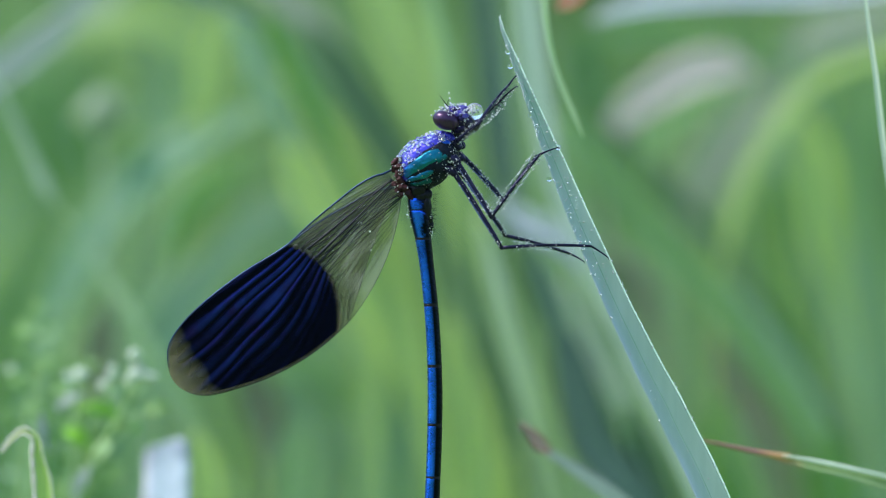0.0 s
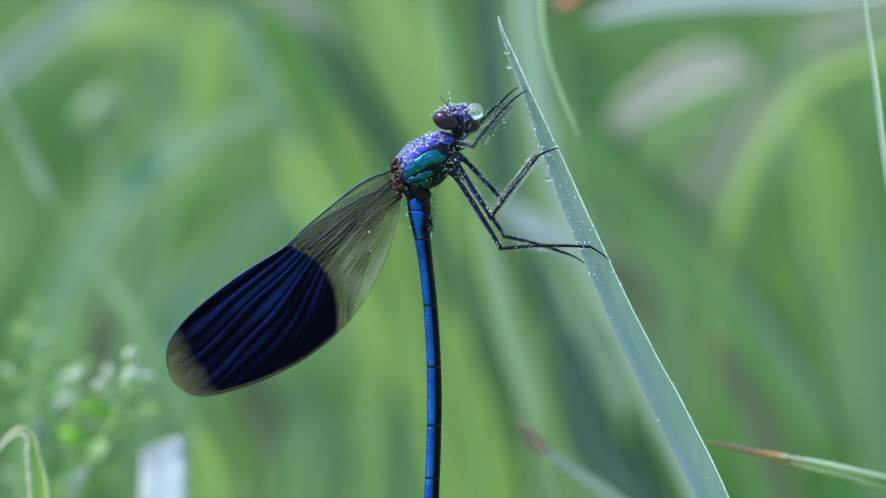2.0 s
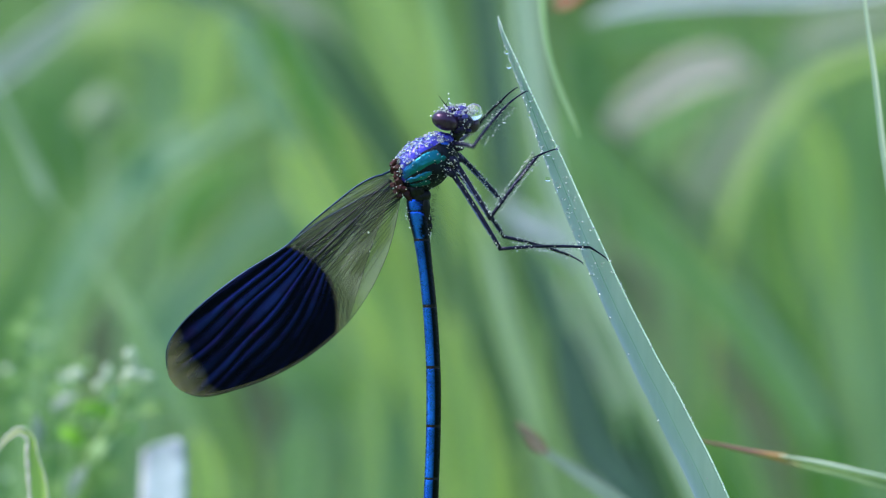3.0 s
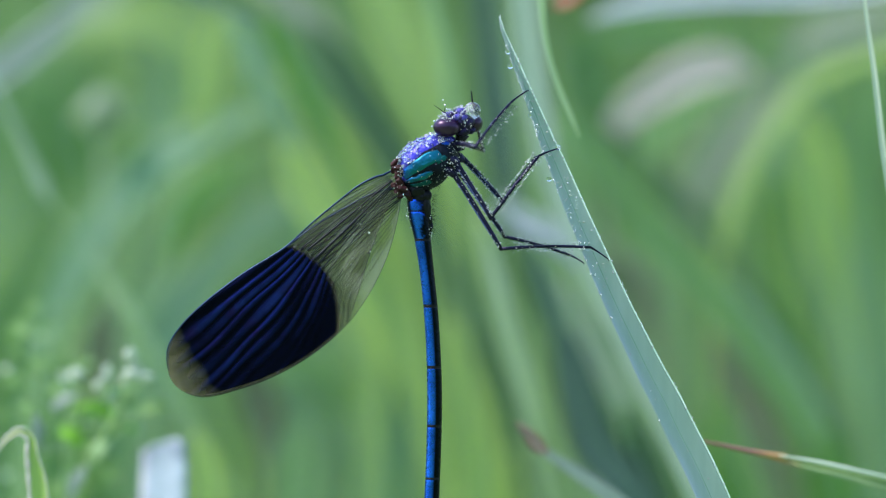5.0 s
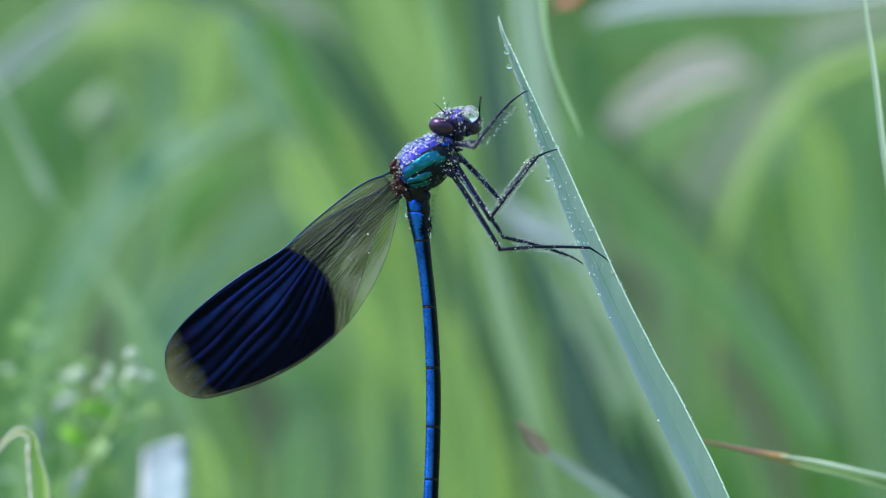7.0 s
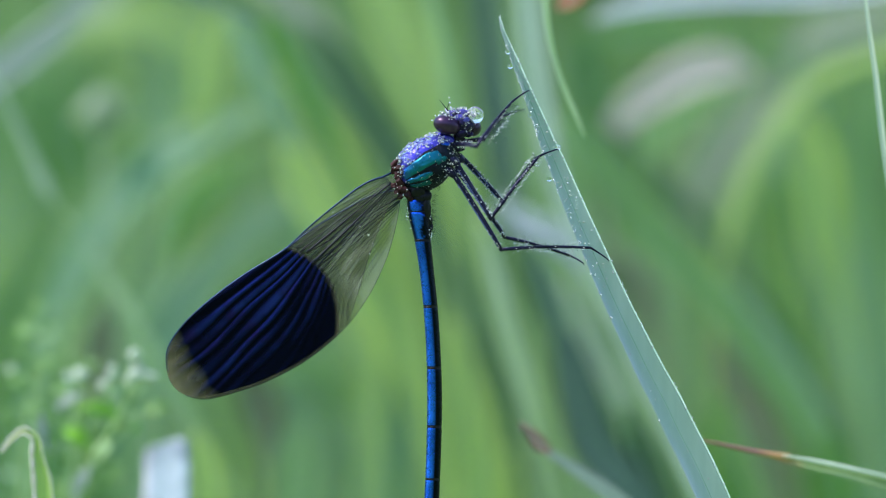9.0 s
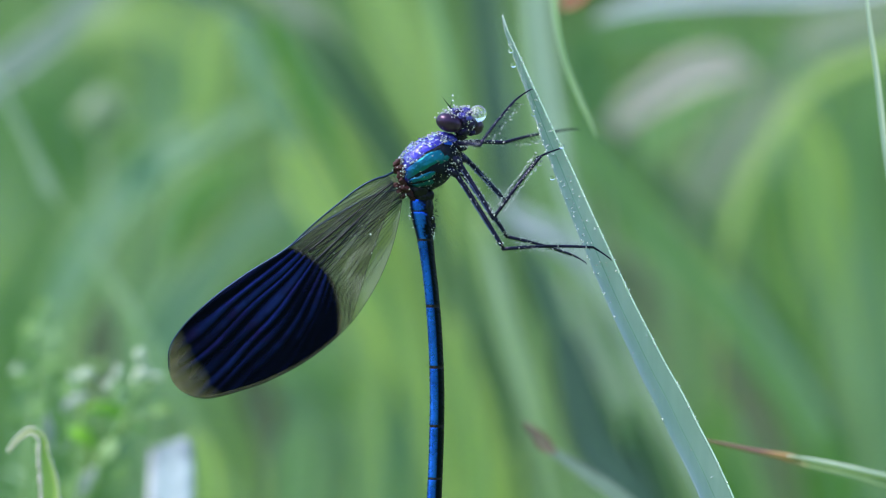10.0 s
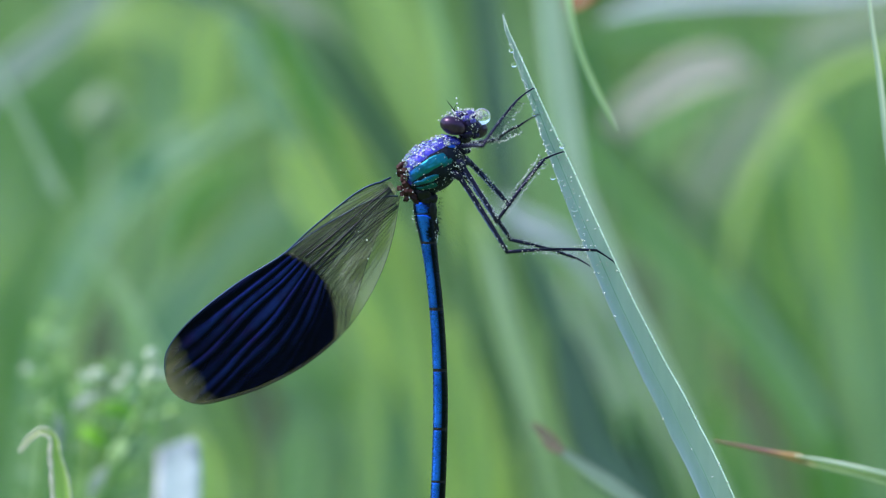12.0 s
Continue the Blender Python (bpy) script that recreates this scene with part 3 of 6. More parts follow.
    g([(-16.0, 6.4, 75.0, 0.8), (-20.7, 4.2, 75.0, 3.2), (-23.7, 1.7, 75.0, 3.7), (-27.0, -1.9, 75.0, 4.0), (-31.1, -6.6, 75.0, 5.4), (-33.4, -12.0, 75.0, 4.7), (-34.4, -17.3, 75.0, 1.6), (-34.9, -30.7, 75.0, 0.5)],
      GRASS_BLUE, "blue-green leaf with a soft bloom", du=-10)
    g([(-19.4, 24.6, 44.0, 0.3), (-21.2, 25.5, 44.0, 0.8), (-24.3, 26.7, 44.0, 1.0), (-28.0, 28.1, 44.0, 1.1), (-34.2, 30.7, 44.0, 1.2), (-44.7, 34.6, 44.0, 1.0), (-60.7, 23.5, 44.0, 0.9)],
      GRASS_SHADE_TEAL, "thin dark drooping grass tip", du=-30)
    g([(-56.0, 5.3, 125.0, 1.5), (-54.5, 1.6, 125.0, 5.3), (-53.8, -2.9, 125.0, 6.0), (-54.5, -7.5, 125.0, 3.0), (-55.3, -13.5, 125.0, 0.8), (-56.0, -34.6, 125.0, 0.5)],
      GRASS_FRESH, "fresh green leaning grass blade", du=-5)
    g([(-56.4, -2.8, 110.0, 1.5), (-55.6, -8.7, 110.0, 4.4), (-55.3, -14.5, 110.0, 5.1), (-56.4, -23.2, 110.0, 3.6), (-57.1, -33.4, 110.0, 2.9)],
      GRASS_MID, "fresh green grass blade", du=-3)
    g([(-40.4, -3.4, 88.0, 0.8), (-44.5, -5.5, 88.0, 2.8), (-48.0, -8.2, 88.0, 3.2), (-50.0, -12.4, 88.0, 2.1), (-51.4, -19.3, 88.0, 0.7), (-52.1, -31.7, 88.0, 0.4)],
      GRASS_MID, "fresh green bowed grass blade", du=-5)
    g([(-38.7, -5.1, 62.0, 0.5), (-38.9, -8.0, 62.0, 2.3), (-39.2, -11.3, 62.0, 4.1), (-39.6, -14.2, 62.0, 3.2), (-39.9, -18.1, 62.0, 0.8), (-40.1, -29.7, 62.0, 0.3)],
      GRASS_OLIVE, "dark olive green small leaf", du=3)
    # two darker blades put the shade of the herb's gaps into colour
    g([(-44.0, -11.4, 55.0, 0.8), (-43.0, -16.5, 55.0, 2.8), (-43.2, -22.2, 55.0, 3.8), (-43.5, -29.2, 55.0, 4.1)],
      GRASS_MID, "deep green upright blade as shade behind the herb", du=4)
    g([(-35.4, -16.0, 58.0, 0.6), (-37.0, -19.8, 58.0, 2.6), (-38.2, -24.3, 58.0, 3.3), (-39.0, -29.4, 58.0, 3.6)],
      GRASS_MID, "deep green leaning blade as shade behind the herb", du=-4)
    g([(-40.1, 0.1, 53.0, 0.5), (-37.2, -4.0, 53.0, 1.4), (-34.1, -9.1, 53.0, 1.5), (-30.9, -14.2, 53.0, 1.5), (-28.1, -18.9, 53.0, 1.0), (-24.3, -25.9, 53.0, 0.6), (-22.4, -29.0, 53.0, 0.6)],
      GRASS_LIGHT, "thin light green slanting grass blade", du=20)
    # slanting seed stalk
    g([(-52.4, 23.7, 46.0, 0.6), (-48.7, 17.2, 46.0, 0.85), (-46.2, 12.2, 46.0, 0.75), (-44.7, 9.0, 46.0, 1.1), (-43.8, 7.1, 46.0, 1.5), (-42.9, 5.5, 46.0, 0.6), (-40.8, 2.5, 48.0, 0.3), (-33.8, -8.0, 46.0, 0.3), (-28.5, -19.4, 50.0, 0.3)],
      GRASS_SEED, "pale slanting grass stalk with a seed head", key="left", du=20)
    # middle and lower left
    g([(-22.4, -13.0, 65.0, 0.9), (-21.7, -16.2, 65.0, 4.2), (-20.6, -19.5, 65.0, 4.7), (-20.5, -22.8, 65.0, 2.0), (-20.2, -30.0, 65.0, 0.5)],
      GRASS_OLIVE, "dark brownish green leaf in the thicket", du=3)
    g([(-26.0, -8.0, 79.0, 0.9), (-24.6, -10.7, 79.0, 2.7), (-15.1, -14.8, 79.0, 3.4), (-12.4, -16.8, 79.0, 3.4), (-13.1, -21.6, 79.0, 0.9), (-13.8, -31.0, 79.0, 0.4)],
      GRASS_FRESH, "fresh green leaf in the thicket", du=3)
    g([(-13.3, -15.7, 84.0, 1.0), (-12.6, -20.5, 84.0, 3.4), (-9.9, -24.6, 84.0, 4.8), (-9.2, -31.4, 84.0, 4.8)],
      GRASS_SEA, "sea-green upright grass blade", du=3)
    g([(-6.4, -13.5, 79.0, 0.9), (-5.7, -17.5, 79.0, 3.0), (-5.3, -22.9, 79.0, 3.4), (-5.7, -31.0, 79.0, 3.0)],
      GRASS_BLUE, "blue-green upright grass blade", du=3)
    g([(-16.2, -20.2, 79.0, 0.9), (-16.8, -24.3, 79.0, 4.1), (-17.5, -31.0, 79.0, 5.7)],
      GRASS_LIGHT, "light green broad grass blade", du=3)
    # behind the perch
    g([(8.6, 31.8, 40.0, 2.8), (9.4, 23.3, 40.0, 2.9), (10.9, 13.5, 40.0, 2.8), (12.3, 6.8, 40.0, 2.2), (15.3, -0.5, 40.0, 1.8), (19.9, -10.3, 40.0, 1.6), (24.3, -19.5, 40.0, 1.6), (28.5, -28.6, 40.0, 1.6)],
      GRASS_PALE, "pale blue-green upright grass blade", key="second", du=12)
    g([(14.0, 15.3, 63.0, 1.9), (16.9, 11.6, 63.0, 3.9), (21.2, 6.2, 63.0, 4.4), (25.7, 0.7, 63.0, 4.3), (32.8, -7.7, 63.0, 3.6), (43.9, -23.3, 63.0, 3.2)],
      GRASS_FRESH, "broad fresh green slanting grass blade", du=60)
    g([(17.5, 14.9, 69.0, 0.8), (20.5, 12.3, 69.0, 2.0), (24.5, 8.6, 69.0, 2.5), (28.4, 4.7, 69.0, 2.2), (32.0, 0.7, 69.0, 1.3), (41.9, -13.1, 69.0, 0.5)],
      GRASS_DARK, "narrow slanting grass blade coloured as shaded", du=50)
    g([(33.1, -3.9, 66.0, 0.9), (35.7, -7.8, 66.0, 2.1), (39.3, -12.4, 66.0, 2.5), (42.3, -16.9, 66.0, 2.2), (45.5, -22.8, 66.0, 1.6), (48.8, -30.0, 66.0, 0.9)],
      GRASS_SEA, "light sea-green slanting narrow blade", du=40)
    g([(36.8, 21.2, 74.0, 0.9), (33.4, 21.6, 74.0, 3.9), (29.2, 20.6, 74.0, 4.8), (24.6, 18.0, 74.0, 3.9), (21.1, 15.2, 74.0, 2.7), (19.4, 11.4, 74.0, 0.9), (18.8, 1.4, 74.0, 0.5)],
      GRASS_DEAD, "withered grey-beige arching grass blade", du=-5)
    g([(43.4, 21.2, 110.0, 2.2), (39.0, 16.1, 110.0, 4.7), (35.0, 10.3, 110.0, 5.1), (32.1, 5.2, 110.0, 3.2), (29.9, -1.4, 110.0, 1.0), (28.8, -18.9, 110.0, 0.6)],
      GRASS_GREY, "dull grey-green grass blade", du=-5)
    g([(32.8, 18.8, 62.0, 0.8), (29.5, 16.9, 62.0, 2.2), (26.3, 14.6, 62.0, 2.6), (23.7, 11.7, 62.0, 1.6), (22.4, 7.2, 62.0, 0.5), (21.8, -16.8, 62.0, 0.3)],
      GRASS_FRESH, "vivid green slanting leaf tip", du=5)
    g([(17.5, 25.4, 84.0, 1.4), (22.3, 26.1, 84.0, 4.1), (27.1, 26.4, 84.0, 3.4), (31.9, 26.1, 84.0, 1.6), (42.2, 22.7, 84.0, 0.7), (44.9, -10.9, 84.0, 0.4)],
      GRASS_MID, "vivid green leaf in the grass", du=5)
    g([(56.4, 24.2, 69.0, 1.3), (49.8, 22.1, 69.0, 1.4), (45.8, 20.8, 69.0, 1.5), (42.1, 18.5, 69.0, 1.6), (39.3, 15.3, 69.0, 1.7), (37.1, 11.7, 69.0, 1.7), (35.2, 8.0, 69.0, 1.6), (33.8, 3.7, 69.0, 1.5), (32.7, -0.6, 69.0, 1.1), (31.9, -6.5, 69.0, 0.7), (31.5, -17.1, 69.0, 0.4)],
      GRASS_SUNLIT, "yellow-green grass blade bent in an arch", key="arch", du=-5)
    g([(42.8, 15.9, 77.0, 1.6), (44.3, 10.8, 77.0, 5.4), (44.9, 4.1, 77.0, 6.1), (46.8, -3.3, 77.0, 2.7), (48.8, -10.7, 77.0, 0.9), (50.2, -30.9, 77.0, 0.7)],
      GRASS_SUNLIT, "broad yellow-green grass blade", du=5)
    g([(40.2, 9.7, 88.0, 1.0), (40.6, 4.9, 88.0, 3.5), (41.2, -0.6, 88.0, 2.8), (43.3, -11.0, 88.0, 2.8), (45.3, -22.0, 88.0, 3.9), (46.0, -31.7, 88.0, 3.5)],
      GRASS_VIVID, "vivid green upright grass blade", du=5)
    g([(32.5, -10.6, 75.0, 1.1), (34.5, -15.3, 75.0, 2.7), (37.3, -19.9, 75.0, 3.2), (39.9, -26.7, 75.0, 2.3), (41.2, -32.1, 75.0, 1.6)],
      GRASS_BROWN, "brownish withered grass blade", du=5)
    g([(59.4, 31.0, 105.0, 1.7), (54.1, 29.0, 105.0, 4.6), (49.0, 27.7, 105.0, 4.8), (45.2, 25.1, 105.0, 2.9), (43.8, 19.5, 105.0, 0.9), (43.6, -33.0, 105.0, 0.4)],
      GRASS_GREY, "dull beige-green bent grass blade", du=5)
    g([(56.8, 21.6, 104.0, 1.4), (54.6, 17.7, 104.0, 5.7), (53.6, 12.3, 104.0, 6.5), (54.3, 5.8, 104.0, 4.3), (55.7, -4.2, 104.0, 1.4), (56.4, -33.0, 104.0, 0.6)],
      GRASS_FRESH, "fresh green leaf in the grass", du=5)
    g([(16.8, 25.7, 53.0, 0.6), (20.0, 26.8, 53.0, 1.5), (30.1, 28.0, 53.0, 2.0), (40.9, 28.4, 53.0, 2.3), (51.0, 29.5, 53.0, 2.2)],
      GRASS_DEWY, "pale drooping grass blade hanging across", key="arch", du=40)
    g([(11.7, 25.1, 26.0, 0.4), (12.3, 25.4, 26.0, 1.3), (13.4, 26.0, 26.0, 1.9), (15.0, 27.7, 26.0, 1.8), (20.3, 36.5, 26.0, 1.2), (41.4, 41.2, 26.0, 1.2), (53.8, 26.5, 26.0, 1.2)],
      STALK_ORANGE, "reddish withered drooping grass tip", key="arch", du=20)
    # lower right
    g([(44.4, -20.7, 62.0, 0.9), (45.1, -24.5, 62.0, 2.8), (45.7, -30.4, 62.0, 3.2)],
      GRASS_VIVID, "vivid green short grass blade", du=5)
    g([(6.5, 5.5, 58.0, 0.9), (9.0, 3.1, 58.0, 2.7), (12.6, 1.5, 58.0, 2.4), (16.7, -2.5, 58.0, 1.4), (20.9, -10.2, 58.0, 0.8)],
      GRASS_DEWY, "pale dew-covered leaf tip", du=20)
    # dark blue-green patch, coloured as grass in shade
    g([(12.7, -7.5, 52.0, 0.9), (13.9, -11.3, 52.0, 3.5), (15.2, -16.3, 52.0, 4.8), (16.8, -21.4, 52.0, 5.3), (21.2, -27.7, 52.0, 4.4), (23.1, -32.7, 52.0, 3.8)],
      GRASS_SHADE_TEAL, "blue-green broad blade coloured as shaded", du=8)
    g([(4.0, 3.8, 52.0, 1.0), (5.4, -1.8, 52.0, 2.1), (7.3, -9.4, 52.0, 2.5), (9.0, -15.1, 52.0, 2.1), (10.5, -22.0, 52.0, 1.0), (12.7, -32.7, 52.0, 0.5)],
      GRASS_TIP, "pale yellow-green upright grass blade", du=5)
    g([(5.0, 1.3, 52.0, 0.4), (6.3, -3.7, 52.0, 0.8), (7.8, -8.8, 52.0, 0.9), (9.1, -13.2, 52.0, 0.8), (10.5, -20.1, 52.0, 0.4), (12.7, -32.7, 52.0, 0.3)],
      GRASS_PALE, "pale narrow upright grass blade", du=5)
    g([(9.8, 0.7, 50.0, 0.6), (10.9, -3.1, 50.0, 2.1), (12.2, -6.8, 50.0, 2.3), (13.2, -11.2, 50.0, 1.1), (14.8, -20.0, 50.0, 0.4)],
      GRASS_SHADE_TEAL, "short blue-green leaf coloured as shaded", du=5)
    g([(13.8, -3.8, 58.0, 1.0), (17.2, -10.8, 58.0, 2.8), (20.0, -16.0, 58.0, 2.7), (22.0, -21.1, 58.0, 1.0), (25.4, -29.4, 58.0, 0.4)],
      GRASS_SEED, "dull pale green slanting grass blade", du=15)
    g([(20.7, -17.3, 53.0, 0.8), (22.0, -21.1, 53.0, 2.8), (23.5, -25.9, 53.0, 3.8), (25.0, -32.8, 53.0, 3.8)],
      GRASS_DARK, "deep green short upright blade", du=5)
    g([(20.0, 0.1, 79.0, 0.9), (22.2, -2.6, 79.0, 3.0), (23.9, -6.7, 79.0, 2.7), (25.4, -12.1, 79.0, 1.1), (30.8, -31.0, 79.0, 0.5)],
      GRASS_BROWN, "brownish slanting grass blade", du=15)
    g([(7.9, -17.8, 18.0, 0.3), (9.5, -19.6, 18.0, 0.7), (12.4, -21.7, 18.0, 1.1), (16.4, -24.4, 18.0, 1.5), (21.6, -28.6, 18.0, 1.6)],
      GRASS_ASH, "grey-green grass blade with a withered tip", key="redtip", du=30)
    g([(7.8, -17.6, 16.5, 0.3), (8.7, -18.4, 16.5, 0.9), (9.9, -19.8, 16.5, 1.4), (10.9, -20.6, 16.5, 0.5)],
      STALK_RED, "reddish withered tip of a grass blade", key="redtip", root=False)
    g([(52.1, -14.5, 110.0, 1.5), (53.2, -18.9, 110.0, 3.3), (54.3, -26.1, 110.0, 3.6), (55.4, -34.9, 110.0, 3.3)],
      GRASS_DARK, "dark upright grass blade", du=5)
    g([(30.8, -2.6, 66.0, 0.9), (32.4, -5.8, 66.0, 2.9), (34.4, -9.7, 66.0, 3.1), (36.7, -13.7, 66.0, 2.0), (40.3, -20.9, 66.0, 0.8), (44.2, -30.0, 66.0, 0.5)],
      GRASS_FRESH, "fresh green slanting narrow grass blade", du=15)
    g([(33.4, -17.1, 70.0, 0.9), (31.6, -21.1, 70.0, 2.6), (32.5, -26.4, 70.0, 3.7), (34.1, -31.7, 70.0, 4.0)],
      GRASS_VIVID, "vivid green slanting broad blade", du=15)
    g([(45.3, 0.8, 88.0, 1.0), (47.4, -5.5, 88.0, 2.3), (49.5, -12.4, 88.0, 2.5), (51.6, -22.0, 88.0, 2.1), (52.9, -31.7, 88.0, 1.7)],
      GRASS_SEA, "light sea-green slanting narrow grass blade", du=15)
    g([(8.2, -24.3, 79.0, 1.4), (7.2, -27.7, 79.0, 4.3), (5.8, -32.4, 79.0, 4.7)],
      GRASS_SUNLIT, "yellow-green short leaf in the grass", du=3)


def slim_blades():
    """Loose slim blades between the broad ones and the bank, well behind the insect."""
    rnd = random.Random(90)
    tones = ((GRASS_FRESH, "fresh green"), (GRASS_LIGHT, "light green"), (GRASS_MID, "vivid green"), (GRASS_BLUE, "blue-green"), (GRASS_SUNLIT, "yellow-green"))
    for k in range(90):
        w = rnd.uniform(150, 300)
        f = (323.6 + w) / 323.6
        u, v = rnd.uniform(-46, 46) * f, rnd.uniform(-20, 28) * f
        lean = rnd.gauss(-0.3, 0.6) if u < -8 else rnd.gauss(0.5, 0.35)
        wd = rnd.uniform(0.7, 2.0) * f
        rows = [(u, v, w, 0.3), (u + lean * 5, v - 9, w, wd), (u + lean * 14, v - 26, w, wd * 1.1), (u + lean * 22, v - 52, w, wd)]
        m, tone = rnd.choice(tones)
        grass(rows, m, "slim " + tone + " grass blade in the thicket", group="slim blades in the thicket", du=lean * 20, n=6, cols=4)


def seed_head():
    """A small pale grass head, far behind."""
    rnd = random.Random(41)
    bm = bmesh.new()
    c = V((-40.12, 16.18, 68))
    for k in range(70):
        d = Vector((rnd.gauss(0, 1), rnd.gauss(0, 1), rnd.gauss(0, 1))).normalized()
        ball(bm, c + d * rnd.uniform(0.4, 2.6), 0.6, 1, (1, 1, 1.2))
    base = V((-39.07, 1.38, 68))
    g = (terrain(base.x * MM, base.y * MM) - EYE_Z) / MM - 5
    tube(bm, [c, base, Vector((base.x + 4, base.y, g))], [0.2, 0.2, 0.3], 6)
    thing("seed_head", bm, GRASS_SEED, "pale round seed head on a thin stalk", "seed head", SET)


def herb():
    """A leafy herb with small leaves on thin stems and clusters of pale florets."""
    root = new("herb")
    root.matrix_basis = pose(*SET)
    tagged(root, "leafy green herb with small whitish florets, dewy", "herb")
    rnd = random.Random(23)
    stems, lines = [], []
    for st in ([(-31.6, -11.58, 23), (-32.48, -15.07, 23), (-34.77, -19.55, 25), (-37.33, -24.67, 27), (-39.32, -30.73, 29)],
               [(-37.91, -13.36, 27), (-38.39, -17.6, 27), (-39.09, -23.56, 28), (-39.91, -30.73, 29)],
               [(-43.72, -8.11, 37), (-44.08, -15.68, 37), (-44.81, -23.56, 37), (-45.66, -31.43, 37)],
               [(-30.47, -13.48, 24), (-33.4, -17.26, 26), (-35.85, -21.14, 27), (-38.32, -25.92, 28), (-40.5, -30.73, 29)]):
        u, v, w = st[-1]
        g = (terrain(u * MM, w * MM) - EYE_Z) / MM - 5
        pts = spline(st + [(u - 2, v - 60, w), (u - 4, g, w)], 8)
        bm = bmesh.new()
        tube(bm, [V(q) for q in pts], [0.15 + 0.006 * i for i in range(len(pts))], 6)
        stems.append(part("stem", bm, GRASS_LIGHT, root))
        lines.append([V(q) for q in pts])

    def leaf(e, q, width, m):
        """From the tip e to the stalk's end q, and on to the nearest stem by a thin stalk."""
        mid = e.lerp(q, 0.55) + Vector((0, -0.2, 0.3))
        n, at = min(((k, c) for k, ln in enumerate(lines) for c in ln), key=lambda kc: (kc[1] - q).length)
        bm = bmesh.new()
        ribbon(bm, [(e.x, e.z, e.y, 0.15), (mid.x, mid.z, mid.y, width * 1.25), (q.x, q.z, q.y, width * 0.35)], n=6, cols=4, thick=0.1, face=(0.1, -0.9, 0.5))
        tube(bm, [q, q.lerp(at, 0.5) + Vector((0, 0, -0.3)), at], 0.09, 5)
        part("leaf", bm, m, stems[n])

    # GRASS_MID leaves at the back put the gaps' shade into colour
    for m, e, q, width in ((GRASS_BRIGHT, (-33.4, -17.44, 26), (-37.34, -16.38, 26), 1.41),
                           (GRASS_BRIGHT, (-36.52, -20.61, 26), (-39.45, -18.84, 26), 1.59),
                           (GRASS_ASH, (-37.11, -15.04, 25), (-40.16, -16.57, 25), 0.88),
                           (GRASS_FRESH, (-45.63, -9.88, 33), (-43.23, -7.84, 33), 1.44),
                           (GRASS_FRESH, (-43.23, -12.52, 33), (-45.27, -10.6, 33), 1.44),
                           (GRASS_FRESH, (-45.92, -13.55, 32), (-43.71, -15.11, 32), 1.55),
                           (GRASS_FRESH, (-44.41, -16.69, 30), (-41.56, -17.64, 30), 1.19),
                           (GRASS_ASH, (-41.32, -16.66, 22), (-40.86, -20.83, 22), 0.93),
                           (GRASS_FRESH, (-40.86, -14.7, 28), (-38.38, -15.53, 28), 1.18),
                           (GRASS_MID, (-40.59, -18.07, 34), (-36.39, -18.92, 34), 1.56),
                           (GRASS_MID, (-34.38, -15.38, 30), (-32.6, -16.27, 30), 1.31),
                           (GRASS_FRESH, (-31.53, -17.36, 28), (-28.58, -16.47, 28), 1.18),
                           (GRASS_LIGHT, (-31.26, -16.92, 25), (-33.89, -19.61, 25), 1.17),
                           (GRASS_LIGHT, (-33.72, -19.38, 25), (-36.53, -22.54, 25), 1.29),
                           (GRASS_ASH, (-36.41, -22.3, 25), (-38.4, -25.93, 25), 1.17),
                           (GRASS_FRESH, (-40.91, -21.32, 30), (-42.99, -20.72, 30), 1.19),
                           (GRASS_MID, (-36.68, -25.44, 38), (-33.64, -23.62, 38), 2.06),
                           (GRASS_FRESH, (-39.43, -24.29, 30), (-41.51, -27.25, 30), 1.78),
                           (GRASS_BRIGHT, (-31.44, -18.9, 27), (-33.5, -18.31, 27), 0.82),
                           (GRASS_FRESH, (-46.2, -17.16, 30), (-44.77, -18.94, 30), 1.07),
                           (GRASS_FRESH, (-41.07, -11.95, 34), (-43.48, -13.15, 34), 1.32),
                           (GRASS_MID, (-38.28, -12.02, 36), (-40.1, -15.04, 36), 1.21),
                           (GRASS_FRESH, (-44.32, -7.19, 36), (-42.51, -5.98, 36), 0.97),
                           (GRASS_FRESH, (-36.27, -11.95, 34), (-38.07, -13.15, 34), 0.84)):
        leaf(V(e), V(q), width, m)
    for ln in lines:
        for k in range(14):
            q = ln[rnd.randrange(2, 32)]
            a = rnd.uniform(0, 6.28)
            d = Vector((math.cos(a), 0.7 * math.sin(a), rnd.uniform(-0.1, 0.8))).normalized()
            leaf(q + d * rnd.uniform(1.6, 3.6), q + d * 0.4, rnd.uniform(0.35, 0.7), rnd.choice((GRASS_FRESH, GRASS_MID, GRASS_FRESH, GRASS_BLUE)))
    for u, v, w, a, b in ((-31.69, -10.97, 22, 0.63, 0.91),
                          (-31.51, -12.83, 22, 0.8, 0.68),
                          (-29.95, -13.17, 22, 0.68, 0.57),
                          (-34.2, -12.78, 24, 0.51, 0.8),
                          (-35.02, -14.07, 24, 0.51, 0.68),
                          (-37.58, -13.05, 25, 0.91, 0.63),
                          (-38.87, -13.23, 25, 0.51, 0.46),
                          (-31.66, -12.05, 23, 0.46, 0.46),
                          (-32.45, -13.72, 24, 0.46, 0.4),
                          (-45.36, -12.71, 30, 0.46, 0.46),
                          (-31.05, -12.49, 24, 0.34, 0.4)):
        bm = bmesh.new()
        ball(bm, V((u, v, w)), 1.0, 4, (a * 0.95, a * 0.7, b * 0.95))
